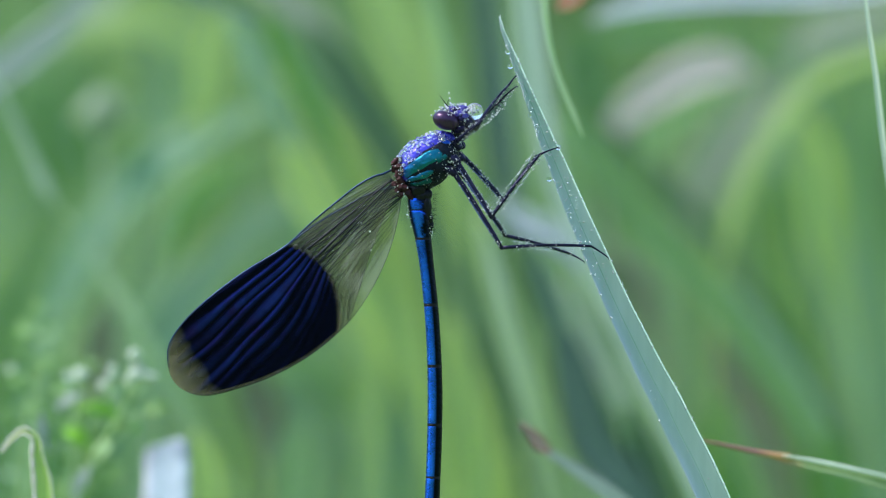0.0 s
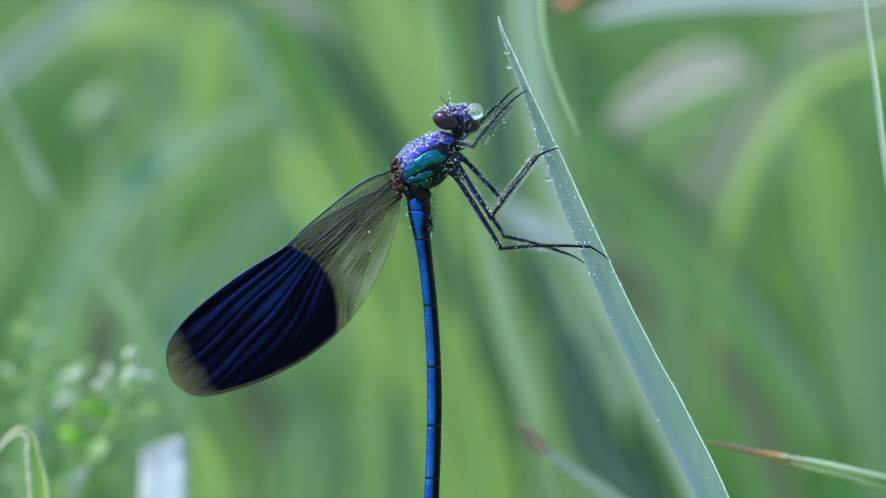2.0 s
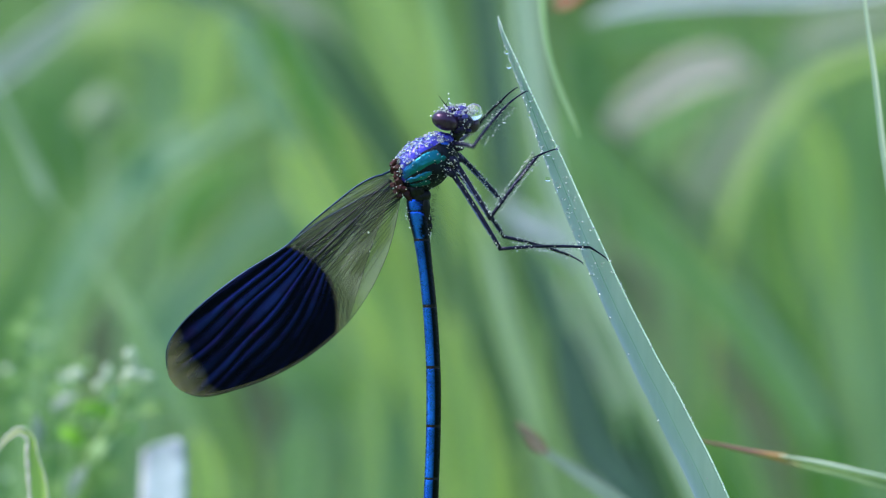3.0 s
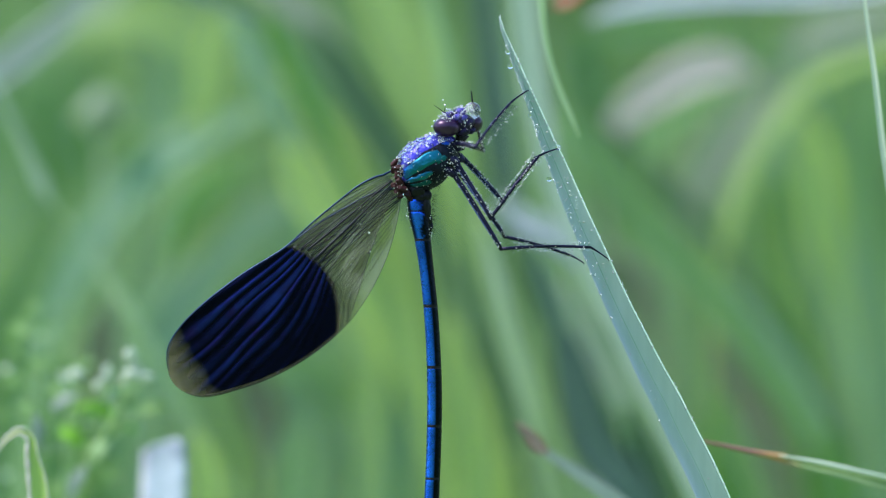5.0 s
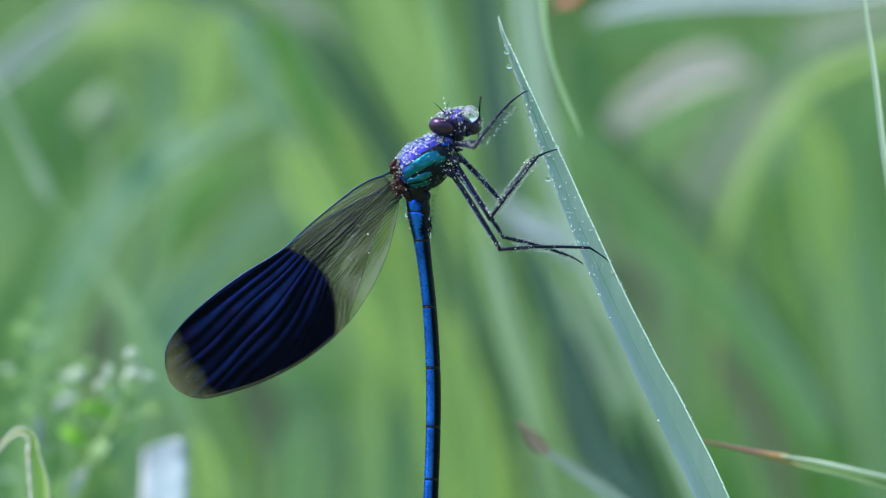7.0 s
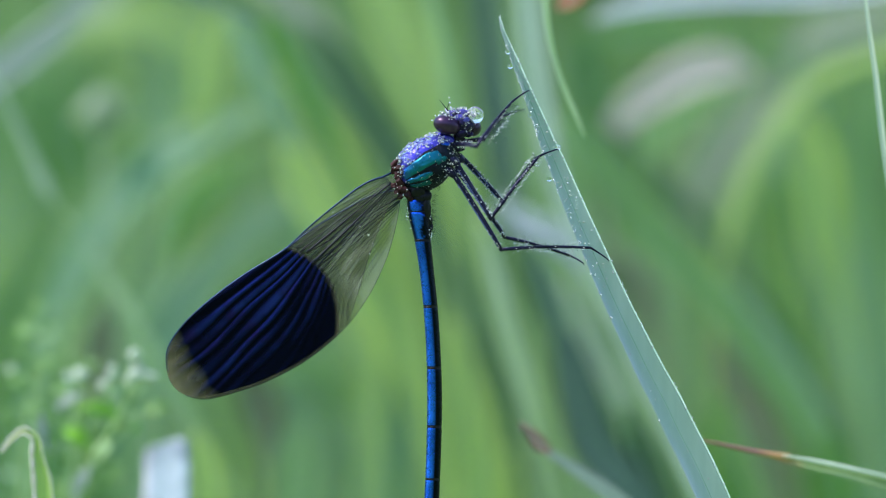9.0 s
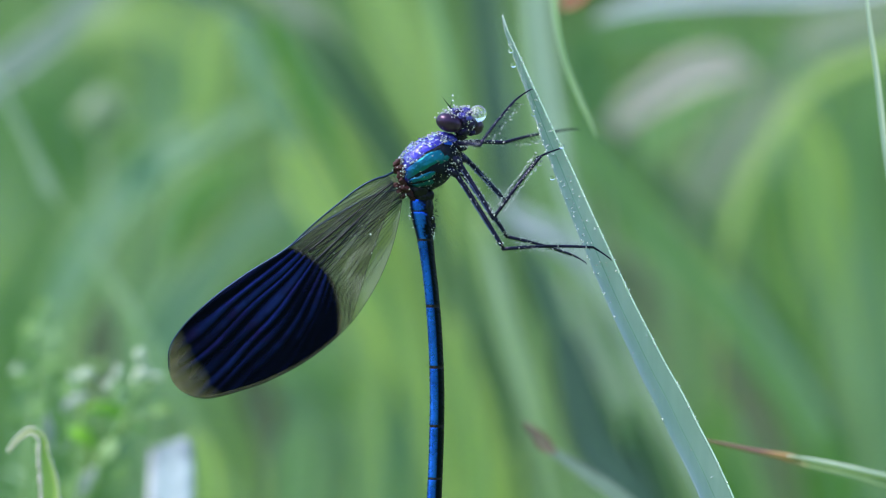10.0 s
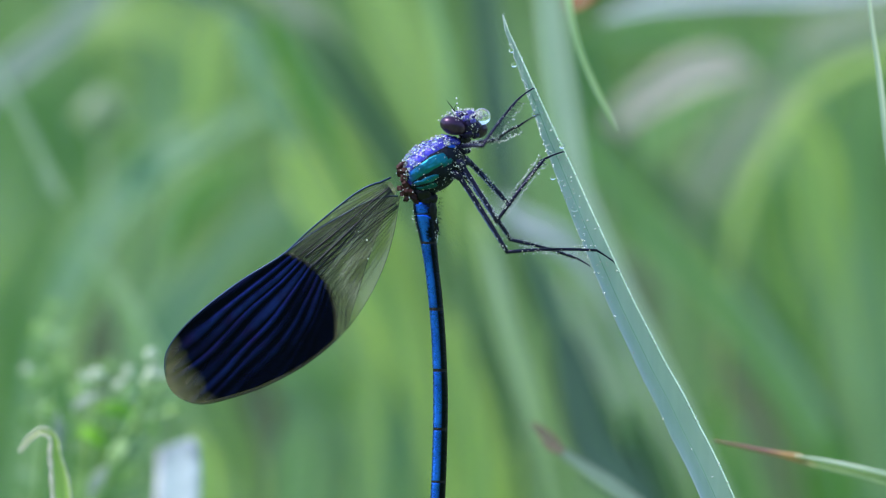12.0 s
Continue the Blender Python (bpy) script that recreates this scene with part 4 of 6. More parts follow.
        for q in bm.verts:
            q.co += noise.noise_vector(q.co * 2.4) * 0.32 + noise.noise_vector(q.co * 6.0) * 0.12
        part("floret", bm, GRASS_PALE, root, "small whitish floret cluster")
    SWAY["curl"] = SWAY.get("curl", []) + [root]


slim_blades()
seed_head()
herb()


def near_leaves():
    # blade tip that swings behind the perch
    bm = bmesh.new()
    ribbon(bm, rooted([(14.0, 11.1, 12.0, 0.1), (13.3, 12.9, 12.0, 0.45), (12.2, 15.5, 12.0, 0.6), (11.0, 19.0, 12.0, 0.6), (10.3, 22.6, 12.0, 0.7), (10.1, 28.4, 13.0, 0.95),
                       (12.5, 39.5, 22.0, 1.5), (23.5, 51.1, 30.0, 1.8), (43.7, 50.1, 40.0, 2.1), (61.2, 31.4, 50.0, 2.3)], du=12, dw=10), fold=0.2, face=(0.3, -1, 0.2))
    ob = thing("grass_blade", bm, GRASS_TIP, "light green grass blade with a hanging tip", "grass", SET)
    SWAY["second"] = SWAY.get("second", []) + [ob]
    SWAY["tip"] = [ob]
    # slim blade beside
    bm = bmesh.new()
    ribbon(bm, rooted([(41.1, 28.0, 6.0, 0.14), (41.5, 23.5, 6.0, 0.34), (42.35, 17.3, 6.0, 0.54), (43.2, 10.0, 6.0, 0.62), (44.8, 0.3, 6.0, 0.75)], du=6), fold=0.35, face=(-0.2, -1, 0.1))
    SWAY["right"] = [thing("grass_blade", bm, GRASS_PALE, "slim pale blue-green upright grass blade", "grass", SET)]
    # pale leaf
    bm = bmesh.new()
    ribbon(bm, rooted([(-24.7, -17.2, -24.0, 2.2), (-24.6, -17.5, -24.0, 3.3), (-24.6, -18.4, -24.0, 3.8), (-24.6, -20.6, -24.0, 4.0), (-24.8, -23.3, -24.0, 4.0)], du=2), fold=0.03, face=(0.12, -1, 0.03))
    SWAY["white"] = [thing("leaf", bm, LEAF_WHITE, "whitish dew-covered upright leaf", "leaf", SET)]
    # curled leaf
    cb = new("curled_grass_blade")
    cb.matrix_basis = pose(*SET)
    tagged(cb, "curled green grass blade with pale pinkish margins", "grass blade")
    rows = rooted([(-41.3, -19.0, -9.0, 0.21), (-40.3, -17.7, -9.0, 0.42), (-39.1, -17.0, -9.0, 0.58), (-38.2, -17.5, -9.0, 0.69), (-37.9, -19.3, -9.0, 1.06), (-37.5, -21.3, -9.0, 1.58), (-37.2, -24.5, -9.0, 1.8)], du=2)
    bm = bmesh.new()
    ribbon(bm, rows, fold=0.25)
    part("lamina", bm, GRASS_SUNLIT, cb)
    pts = spline(rows, 10)
    for sg, thick in ((1, 1.3), (-1, 0.5)):
        bm = bmesh.new()
        run = []
        for i, q in enumerate(pts):
            d = (V(pts[min(i + 1, len(pts) - 1)][:3]) - V(pts[max(i - 1, 0)][:3])).normalized()
            run.append(V(q[:3]) + d.cross(Vector((0, -1, 0.2))).normalized() * sg * q[3] * 0.48 + Vector((0, -0.2, 0)))
        tube(bm, run, [(0.06 + 0.08 * min(1, q[3])) * (1 if i < 24 else thick * (1 + 0.2 * math.sin(i * 0.9))) for i, q in enumerate(pts)], 6)
        part("margin", bm, MARGIN_PALE, cb, "pale pinkish leaf margin")
    SWAY["curl"] = SWAY.get("curl", []) + [cb]
    # twig
    st = new("dry_stalk")
    st.matrix_basis = pose(*SET)
    tagged(st, "reddish brown stalk turning green, tip withered", "stalk")
    bm = bmesh.new()
    pts = spline([(25.6, -18.9, 9.0, 0.2), (28.3, -19.5, 9.0, 0.4), (31.6, -20.2, 9.0, 0.6), (34.4, -20.7, 9.0, 0.8)], 8)
    tube(bm, [V(p[:3]) for p in pts], [p[3] / 2 for p in pts], 8, 0.6)
    part("withered_tip", bm, STALK_FADE, st, "reddish brown withered tip")
    bm = bmesh.new()
    ribbon(bm, rooted([(32.7, -20.5, 9.0, 0.6), (35.0, -21.1, 9.0, 0.8), (37.2, -21.6, 9.0, 0.9), (41.1, -22.6, 9.0, 1.0), (45.7, -24.0, 10.0, 1.2), (51.6, -27.7, 12.0, 1.7)], du=30), fold=0.15)
    part("lamina", bm, STALK_FADE, st)
    bm = bmesh.new()
    pts = spline([(33.5, -20.4, 8.6, 0.2), (36.0, -20.8, 8.6, 0.5), (39.4, -21.5, 8.6, 0.7), (41.6, -22.0, 8.6, 0.6), (45.7, -23.1, 9.6, 0.7), (51.6, -26.7, 11.6, 0.7)], 8)
    tube(bm, [V(p[:3]) for p in pts], [p[3] * 0.36 for p in pts], 8, 0.6)
    part("folded_edge", bm, GRASS_PALE, st, "pale folded edge")
    SWAY["twig"] = [st]


backdrop_leaves()
near_leaves()


# ---------------------------------------------------------------- perch: the dewy blade
PERCH_ROWS = [(5.43, 22.44, 1.5, 0.1), (5.71, 21.25, 1.5, 0.3), (6.3, 19.67, 1.5, 0.49), (6.98, 17.99, 1.5, 0.66), (7.74, 16.08, 1.5, 0.84), (8.21, 14.89, 1.5, 0.98),
              (9.18, 12.44, 1.5, 1.28), (9.97, 10.43, 1.5, 1.52), (10.9, 8.26, 1.5, 1.77), (11.93, 5.76, 1.5, 1.97), (12.82, 3.59, 1.5, 2.11), (14.35, 0.11, 1.5, 2.26),
              (15.84, -3.31, 1.5, 2.41), (17.06, -5.98, 1.5, 2.53), (18.58, -9.07, 1.5, 2.66), (20.05, -12.06, 1.5, 2.83), (21.46, -14.67, 1.5, 2.98), (22.9, -17.66, 1.5, 3.1),
              (24.45, -20.65, 1.5, 3.12), (25.87, -23.75, 1.5, 3.15), (30.4, -34.9, 2.0, 3.2), (38.3, -58.3, 4.0, 3.3)]


FOLD = 0.17


def perch():
    rows = rooted(PERCH_ROWS, du=40, dw=6)
    root = new("dewy_grass_blade")
    root.matrix_basis = pose(*SET)
    tagged(root, "glaucous blue-green grass blade beaded with dew", "grass blade")
    bm = bmesh.new()
    pts = ribbon(bm, rows, fold=FOLD, thick=0.16, face=(0.25, -1, 0.1), n=7, cols=14)
    part("lamina", bm, BLADE_GREEN, root)
    fr = Vector((0.25, -1, 0.1)).normalized()
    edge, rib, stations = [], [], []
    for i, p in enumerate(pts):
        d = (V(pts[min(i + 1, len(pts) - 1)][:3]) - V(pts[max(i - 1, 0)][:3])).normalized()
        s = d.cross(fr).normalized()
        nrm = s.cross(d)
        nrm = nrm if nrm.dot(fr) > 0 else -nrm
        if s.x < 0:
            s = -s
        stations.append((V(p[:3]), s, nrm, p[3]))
        edge.append(V(p[:3]) + s * p[3] / 2 + nrm * FOLD / 2 * p[3])
        rib.append(V(p[:3]) - nrm * (FOLD / 2 * p[3] - 0.05))
    bm = bmesh.new()
    tube(bm, edge, [0.025 + 0.045 * min(1, i / 24) for i in range(len(edge))], 6)
    part("margin", bm, BLADE_EDGE, root, "pale thickened leaf margin")
    bm = bmesh.new()
    tube(bm, rib[28:], 0.05, 6)
    part("midrib", bm, BLADE_RIB, root)
    rnd = random.Random(3)
    bm = bmesh.new()
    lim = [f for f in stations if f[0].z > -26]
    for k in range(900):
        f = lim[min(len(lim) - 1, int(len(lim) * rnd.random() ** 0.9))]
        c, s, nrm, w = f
        j = rnd.random()
        if j < 0.24:
            x = -0.5 + rnd.uniform(-0.02, 0.05)
        elif j < 0.36:
            x = 0.5
        else:
            x = -0.46 + 0.85 * rnd.random() ** 1.7
        if c.z < -5 and x < 0.45 and rnd.random() < 0.88:
            continue
        r = rnd.choice((0.03, 0.04, 0.05, 0.06, 0.08, 0.1)) * rnd.uniform(0.85, 1.2) * min(1.0, 0.45 + w / 2.4)
        q = c + s * x * w + nrm * (FOLD * w * (abs(2 * x) ** 1.4 - 0.5) + 0.08 + r * 0.6) + Vector((0, 0, rnd.uniform(-0.3, 0.3)))
        ball(bm, q, r, 1)
    for q, q2 in zip(edge, edge[1:]):
        if q.z > -26:
            for k in range(max(1, int((q2 - q).length / 0.55))):
                if rnd.random() < 0.22:
                    ball(bm, q.lerp(q2, rnd.random()) + Vector((rnd.uniform(-0.02, 0.08), -0.06, rnd.uniform(-0.05, 0.05))), rnd.uniform(0.06, 0.125), 1)
    tagged(part("dew", bm, DEW, root, "tiny clear dew drops"), kind="stuff")
    for (u, v, r) in ((6.2, 18.97, 0.24), (6.47, 17.61, 0.28), (10.22, 6.74, 0.26), (11.14, 9.78, 0.3), (8.37, 12.83, 0.2)):
        bm = bmesh.new()
        ball(bm, V((u, v, 0.7)), r, 3, (1, 1, 0.9))
        part("water_drop", bm, WATER, root, "clear round water drop")
    SWAY["perch"] = [root]


perch()

# ---------------------------------------------------------------- the damselfly
HUB = V((-1.85, 7.93, 0))
fly = new("damselfly")
fly.matrix_basis = pose(HUB.x * MM, HUB.y * MM, EYE_Z + HUB.z * MM)
tagged(fly, "metallic blue damselfly with dark-banded wings, covered in dew", "damselfly")


def own(p):
    """A place in the insect's own space, mm."""
    return V(p) - HUB


def fly_part(name, bm, m, label="", parent=None):
    return part(name, bm, m, parent or fly, label)


THORAX = [(1.2, 10.43, 0.5, 0.5), (0.98, 10.16, 1.0, 0.9), (0.49, 9.73, 1.8, 1.5), (-0.43, 9.02, 2.25, 1.85), (-1.58, 8.1, 2.55, 2.05),
          (-2.5, 7.39, 2.32, 1.9), (-3.26, 6.85, 1.8, 1.45), (-3.8, 6.47, 0.9, 0.8)]
AXIS = (V((-3.8, 6.47)) - V((1.2, 10.43))).normalized()
RISE = Vector((AXIS.z, 0, -AXIS.x))
if RISE.z < 0:
    RISE = -RISE
THORAX_ROWS = spline(THORAX, 6)


def thorax_at(s, theta, out=0.0):
    """A place on the thorax: s from neck to waist, theta round from the back (0) over the near flank (90) to the belly (180)."""
    f = s * (len(THORAX_ROWS) - 1)
    i = min(int(f), len(THORAX_ROWS) - 2)
    r = THORAX_ROWS[i] * (1 - f + i) + THORAX_ROWS[i + 1] * (f - i)
    a = radians(theta)
    return V((r[0], r[1], 0)) - HUB + RISE * (r[2] * (0.93 if math.cos(a) > 0 else 0.88) + out) * math.cos(a) + Vector((0, -1, 0)) * (r[3] + out) * math.sin(a)


drop_bm = bmesh.new()
ball(drop_bm, Vector((0, 0, 0)), 0.2, 3)
DROP = finish("drop", drop_bm, GLINT_WATER)


COXAE = ((1.2, 10.05, -0.6), (1.03, 8.64, -1.0), (0.71, 7.5, -1.1), (1.52, 10.16, 0.9), (1.52, 8.97, 0.9), (1.3, 7.66, 0.9))     # roots of the legs


def thorax():
    bm = bmesh.new()
    n, sides = 42, 36
    rings = []
    for i in range(n + 1):
        s = i / n
        rings.append([bm.verts.new(thorax_at(s, 360 * k / sides, 0.02 * math.sin(9 * s * 3.1) * (1 if 0.2 < s < 0.9 else 0))) for k in range(sides)])
    for a, b in zip(rings, rings[1:]):
        for k in range(sides):
            f = bm.faces.new((a[k], a[(k + 1) % sides], b[(k + 1) % sides], b[k]))
    bm.faces.new(rings[0])
    bm.faces.new(rings[-1])
    body = fly_part("thorax", bm, SHELL, "black thorax shell under metallic plates")

    def plate(name, s0, s1, t0, t1, m, label, bulge=0.16, skew=0.0, mirror=True):
        for sgn in ((1, -1) if mirror else (1,)):
            bm = bmesh.new()
            nu, nv = 24, 12
            grid = []
            for i in range(nu + 1):
                a = i / nu
                row = []
                for j in range(nv + 1):
                    b = j / nv
                    narrow = 1 - abs(2 * a - 1) ** 6 * 0.45 - 0.08 * math.sin(7 * a + t0)
                    th = (t0 + t1) / 2 + (b - 0.5) * (t1 - t0) * narrow + skew * (a - 0.5) + 3.2 * noise.noise(Vector((a * 5, b * 2, t0)))
                    lift = bulge * (1 - abs(2 * a - 1) ** 4) * (1 - abs(2 * b - 1) ** 4) - 0.01 + 0.05 * noise.noise(Vector((a * 7, b * 4, t1)))
                    row.append(bm.verts.new(thorax_at(s0 + (s1 - s0) * a, sgn * th, lift)))
                grid.append(row)
            for r0, r1 in zip(grid, grid[1:]):
                for k in range(nv):
                    bm.faces.new((r0[k], r0[k + 1], r1[k + 1], r1[k]))
            part(name, bm, m, body, label)

    plate("dorsal_plate", 0.1, 0.94, 5, 63, VIOLET, "violet-blue metallic back plate", 0.12, skew=-12)
    plate("flank_plate", 0.39, 0.95, 61, 93, BLUE_TEAL, "flank plate running from blue into teal", 0.16, skew=-18)
    plate("flank_plate", 0.56, 0.96, 96, 113, BLUE_TEAL, "narrow blue-teal metallic flank plate", 0.15, skew=-20)
    plate("flank_plate", 0.64, 0.93, 117, 135, GREEN_METAL, "dark green metallic flank plate", 0.1, skew=-12)
    plate("flank_plate", 0.17, 0.31, 58, 80, BLUE, "narrow blue metallic plate", 0.12, skew=-14)
    plate("flank_plate", 0.36, 0.48, 98, 112, GREEN_METAL, "small dark green metallic plate", 0.08, skew=-6)
    plate("flank_plate", 0.9, 0.97, 50, 100, VIOLET, "small violet plate by the wing roots", 0.08)
    plate("collar_plate", 0.02, 0.12, 10, 85, VIOLET, "violet collar plate", 0.12)
    bm = bmesh.new()
    for u, v, w, r in ((0.11, 10.76, -0.3, 0.62), (0.54, 10.65, -0.5, 0.6), (0.82, 10.38, -0.4, 0.5), (0.33, 10.6, 0.6, 0.6)):
        ball(bm, own((u, v, w)), r, 3, (1.2, 1.0, 0.9), Matrix.Rotation(0.6, 3, "Y"))
    for q in bm.verts:
        q.co += noise.noise_vector(q.co * 3.0) * 0.1
    part("prothorax", bm, VIOLET, body, "small violet-blue lobes behind the head")
    # keel along the back
    bm = bmesh.new()
    tube(bm, [thorax_at(0.16 + 0.74 * k / 14, 0, 0.08) for k in range(15)], 0.13, 8)
    part("keel", bm, VIOLET, body)
    # wing roots and leg roots
    hinges = (((-4.62, 8.37, -0.7, 0.3), (-4.29, 8.53, -0.6, 0.28), (-4.73, 7.72, -0.8, 0.26), (-4.18, 7.88, -1.0, 0.36), (-4.35, 7.23, -0.9, 0.34),
               (-3.97, 7.34, -1.1, 0.3), (-4.35, 7.77, 0.6, 0.42), (-4.4, 8.21, 0.2, 0.4)),
              ((-4.51, 6.2, -0.8, 0.28), (-4.08, 6.52, -1.0, 0.34), (-4.24, 5.76, -0.9, 0.3), (-3.8, 5.87, -1.1, 0.36), (-3.91, 5.27, -0.8, 0.3),
               (-3.37, 5.38, -0.9, 0.36), (-3.04, 4.95, -0.6, 0.3), (-3.91, 5.87, 0.6, 0.45)))
    rnd = random.Random(3)
    db = bmesh.new()
    for lumps in hinges:
        for n, (u, v, w, r) in enumerate(lumps):
            bm = bmesh.new()
            ball(bm, own((u, v, w)), r, 3, (1.5, 0.9, 0.85), Matrix.Rotation(u * 9, 3, "Y"))
            for q in bm.verts:
                q.co += noise.noise_vector(q.co * 3.4) * 0.16 + noise.noise_vector(q.co * 9.5) * 0.07
            part("wing_hinge", bm, RUST, body, "dark red-brown knob of the wing hinge")
            for k in range(3 if n < 6 else 0):
                a = rnd.uniform(0, 6.28)
                ball(db, own((u + r * 1.1 * math.cos(a), v + r * math.sin(a), w - r * rnd.uniform(0.4, 0.9))), rnd.uniform(0.03, 0.07), 1)
    tagged(part("dew", db, DEW, body, "tiny dew drops on the wing hinges"), kind="stuff")
    for u, v, w in COXAE:
        bm = bmesh.new()
        ball(bm, own((u, v, w)), 0.58, 3, (1.35, 0.9, 0.75), Matrix.Rotation(0.6, 3, "Y"))
        for q in bm.verts:
            q.co += noise.noise_vector(q.co * 3.1) * 0.14 + noise.noise_vector(q.co * 8.0) * 0.05
        part("coxa", bm, LEG, body)
    # dew and fine hair
    rnd = random.Random(11)
    bm, hb = bmesh.new(), bmesh.new()
    for k in range(400):
        s = rnd.uniform(0.06, 0.95)
        back = k < 290
        th = -30 + 96 * rnd.random() if back else rnd.uniform(60, 175)
        r = (0.05 + 0.14 * rnd.random() if back else rnd.uniform(0.025, 0.055))
        if 66 < th < 112 and s > 0.36 and rnd.random() < 0.6:
            continue
        c = thorax_at(s, th, 0.12 + r * 0.7 + (0.12 * rnd.random() if back else 0))
        if r > 0.11:
            one = new("water_drop", DROP)
            one.parent, one.location, one.scale = body, c * MM, (r / 0.2,) * 3
        else:
            ball(bm, c, r, 1 if r < 0.11 else 2)
    for u, v, w in COXAE[:3]:
        for k in range(20):
            ball(bm, own((u + rnd.gauss(0, 0.5), v + rnd.gauss(0, 0.45), w - rnd.uniform(0.3, 0.75))), rnd.uniform(0.03, 0.065), 1)
    for k in range(240):
        s, th = rnd.uniform(0.05, 0.95), rnd.choice((rnd.uniform(-20, 60), rnd.uniform(100, 180)))
        a, b = thorax_at(s, th, 0), thorax_at(s, th, rnd.uniform(0.3, 0.55)) + Vector((rnd.uniform(-.1, .1), 0, rnd.uniform(-.1, .1)))
        tube(hb, [a, b], [0.016, 0.008], 3)
    tagged(part("dew", bm, DEW, body, "dense clear dew drops"), kind="stuff")
    tagged(part("hair", hb, BLACK, body), kind="stuff")


def abdomen():
    line = spline([(-2.5, 6.25, 0.9), (-2.45, 4.62, 0.97), (-2.28, 3.32, 1.0), (-1.96, 1.41, 0.84), (-1.63, -1.03, 0.72), (-1.25, -4.29, 0.70), (-0.92, -8.64, 0.70), (-0.76, -13.53, 0.72),
                   (-0.82, -18.42, 0.72), (-0.98, -22.77, 0.72), (-1.2, -27.12, 0.74), (-1.47, -30.38, 0.66)], 10)
    zs = [p[1] for p in line]

    def at_v(v):
        return np.array([np.interp(-v, [-z for z in zs], [p[k] for p in line]) for k in range(3)])

    cuts = [4.89, 3.75, 1.03, -5.38, -11.25, -16.9, -21.96, -25.76, -28.21, -29.57, -30.27]
    for n, (va, vb) in enumerate(zip(cuts, cuts[1:])):
        bm = bmesh.new()
        steps, sides = 40, 28
        rings = []
        lay = bm.verts.layers.float.new("belly")
        for i in range(steps + 1):
            t = i / steps
            v = va + (vb - va) * t
            c = at_v(v)
            e = min(t, 1 - t) * (va - vb)
            r = c[2] * (1.0 - 0.03 * math.exp(-(e / 0.14) ** 2))
            rings.append([bm.verts.new(own((c[0], c[1], 0)) + Vector((-math.cos(a) * r, -math.sin(a) * r * 0.95, 0)))
                          for a in [2 * math.pi * k / sides for k in range(sides)]])
        for i, (a, b) in enumerate(zip(rings, rings[1:])):
            for k in range(sides):
                f = bm.faces.new((a[k], a[(k + 1) % sides], b[(k + 1) % sides], b[k]))
                f.material_index = 0 if 0 < i < steps - 1 else 1
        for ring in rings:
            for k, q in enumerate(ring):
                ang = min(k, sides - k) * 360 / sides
                if n < 2:       # near the waist the black is ragged; shading is painted on the left rim
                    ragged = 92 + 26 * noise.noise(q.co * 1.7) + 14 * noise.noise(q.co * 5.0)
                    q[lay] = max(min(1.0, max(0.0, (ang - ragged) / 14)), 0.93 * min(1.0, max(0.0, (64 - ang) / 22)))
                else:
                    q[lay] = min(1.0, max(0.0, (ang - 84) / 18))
        bm.faces.new(rings[0]).material_index = 1
        bm.faces.new(rings[-1]).material_index = 1
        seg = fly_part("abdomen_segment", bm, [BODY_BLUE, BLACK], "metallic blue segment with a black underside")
        bm = bmesh.new()
        c = at_v(vb)
        tube(bm, [own((c[0], c[1] + y, 0)) for y in (0.09, 0.05, -0.05, -0.09)], [c[2] * k for k in (0.9, 0.985, 0.985, 0.9)], 28, 0.96)
        part("joint_ring", bm, BLACK, seg, "dark ring between segments")
        if n == 1:
            rnd = random.Random(5)
            bm = bmesh.new()
            for k in range(60):
                v = rnd.uniform(vb, va + 0.6)
                c = at_v(v)
                left = rnd.random() < 0.45
                x = -c[2] * rnd.uniform(0.8, 1.2) if left and v > va - 1.8 else c[2] * rnd.uniform(0.7, 1.15)
                r = rnd.uniform(0.04, 0.09)
                ball(bm, own((c[0] + x, v, -rnd.uniform(0.1, 0.5) * c[2])), r, 1)
            tagged(part("dew", bm, DEW, seg, "clear dew drops"), kind="stuff")
    bm = bmesh.new()
    ball(bm, own((-1.63, 4.08, -0.1)), 0.7, 3, (0.75, 0.95, 2.1))
    ball(bm, own((-1.74, 5.27, 0)), 0.7, 3, (1.0, 1.15, 1.1))
    ball(bm, own((-2.5, 5.76, 0)), 1.0, 3, (1.1, 1.15, 1.0))
    ball(bm, own((-2.28, 5.11, 0)), 0.84, 3, (1.08, 1.1, 1.0))
    for u, v, r in ((-1.42, 3.5, 0.42), (-1.3, 2.85, 0.4), (-1.22, 2.3, 0.33), (-1.2, 1.8, 0.24)):
        ball(bm, own((u, v, 0)), r, 3, (0.9, 1.2, 1.3))
    for q in bm.verts:
        q.co += noise.noise_vector(q.co * 3) * 0.12 + noise.noise_vector(q.co * 7.5) * 0.05
    base = fly_part("abdomen_base", bm, BLACK, "black hairy first segment")
    rnd, bm = random.Random(8), bmesh.new()
    for k in range(46):
        v = rnd.uniform(1.5, 5.4)
        a = own((-1.35 + 0.08 * v, v, -rnd.uniform(0, 0.5)))
        tube(bm, [a, a + Vector((rnd.uniform(0.3, 0.55), -0.1, rnd.uniform(-0.3, 0.3)))], [0.018, 0.008], 3)
    tagged(part("hair", bm, BLACK, base), kind="stuff")
    for sx in (-0.3, 0.3):
        bm = bmesh.new()
        c = at_v(cuts[-1])
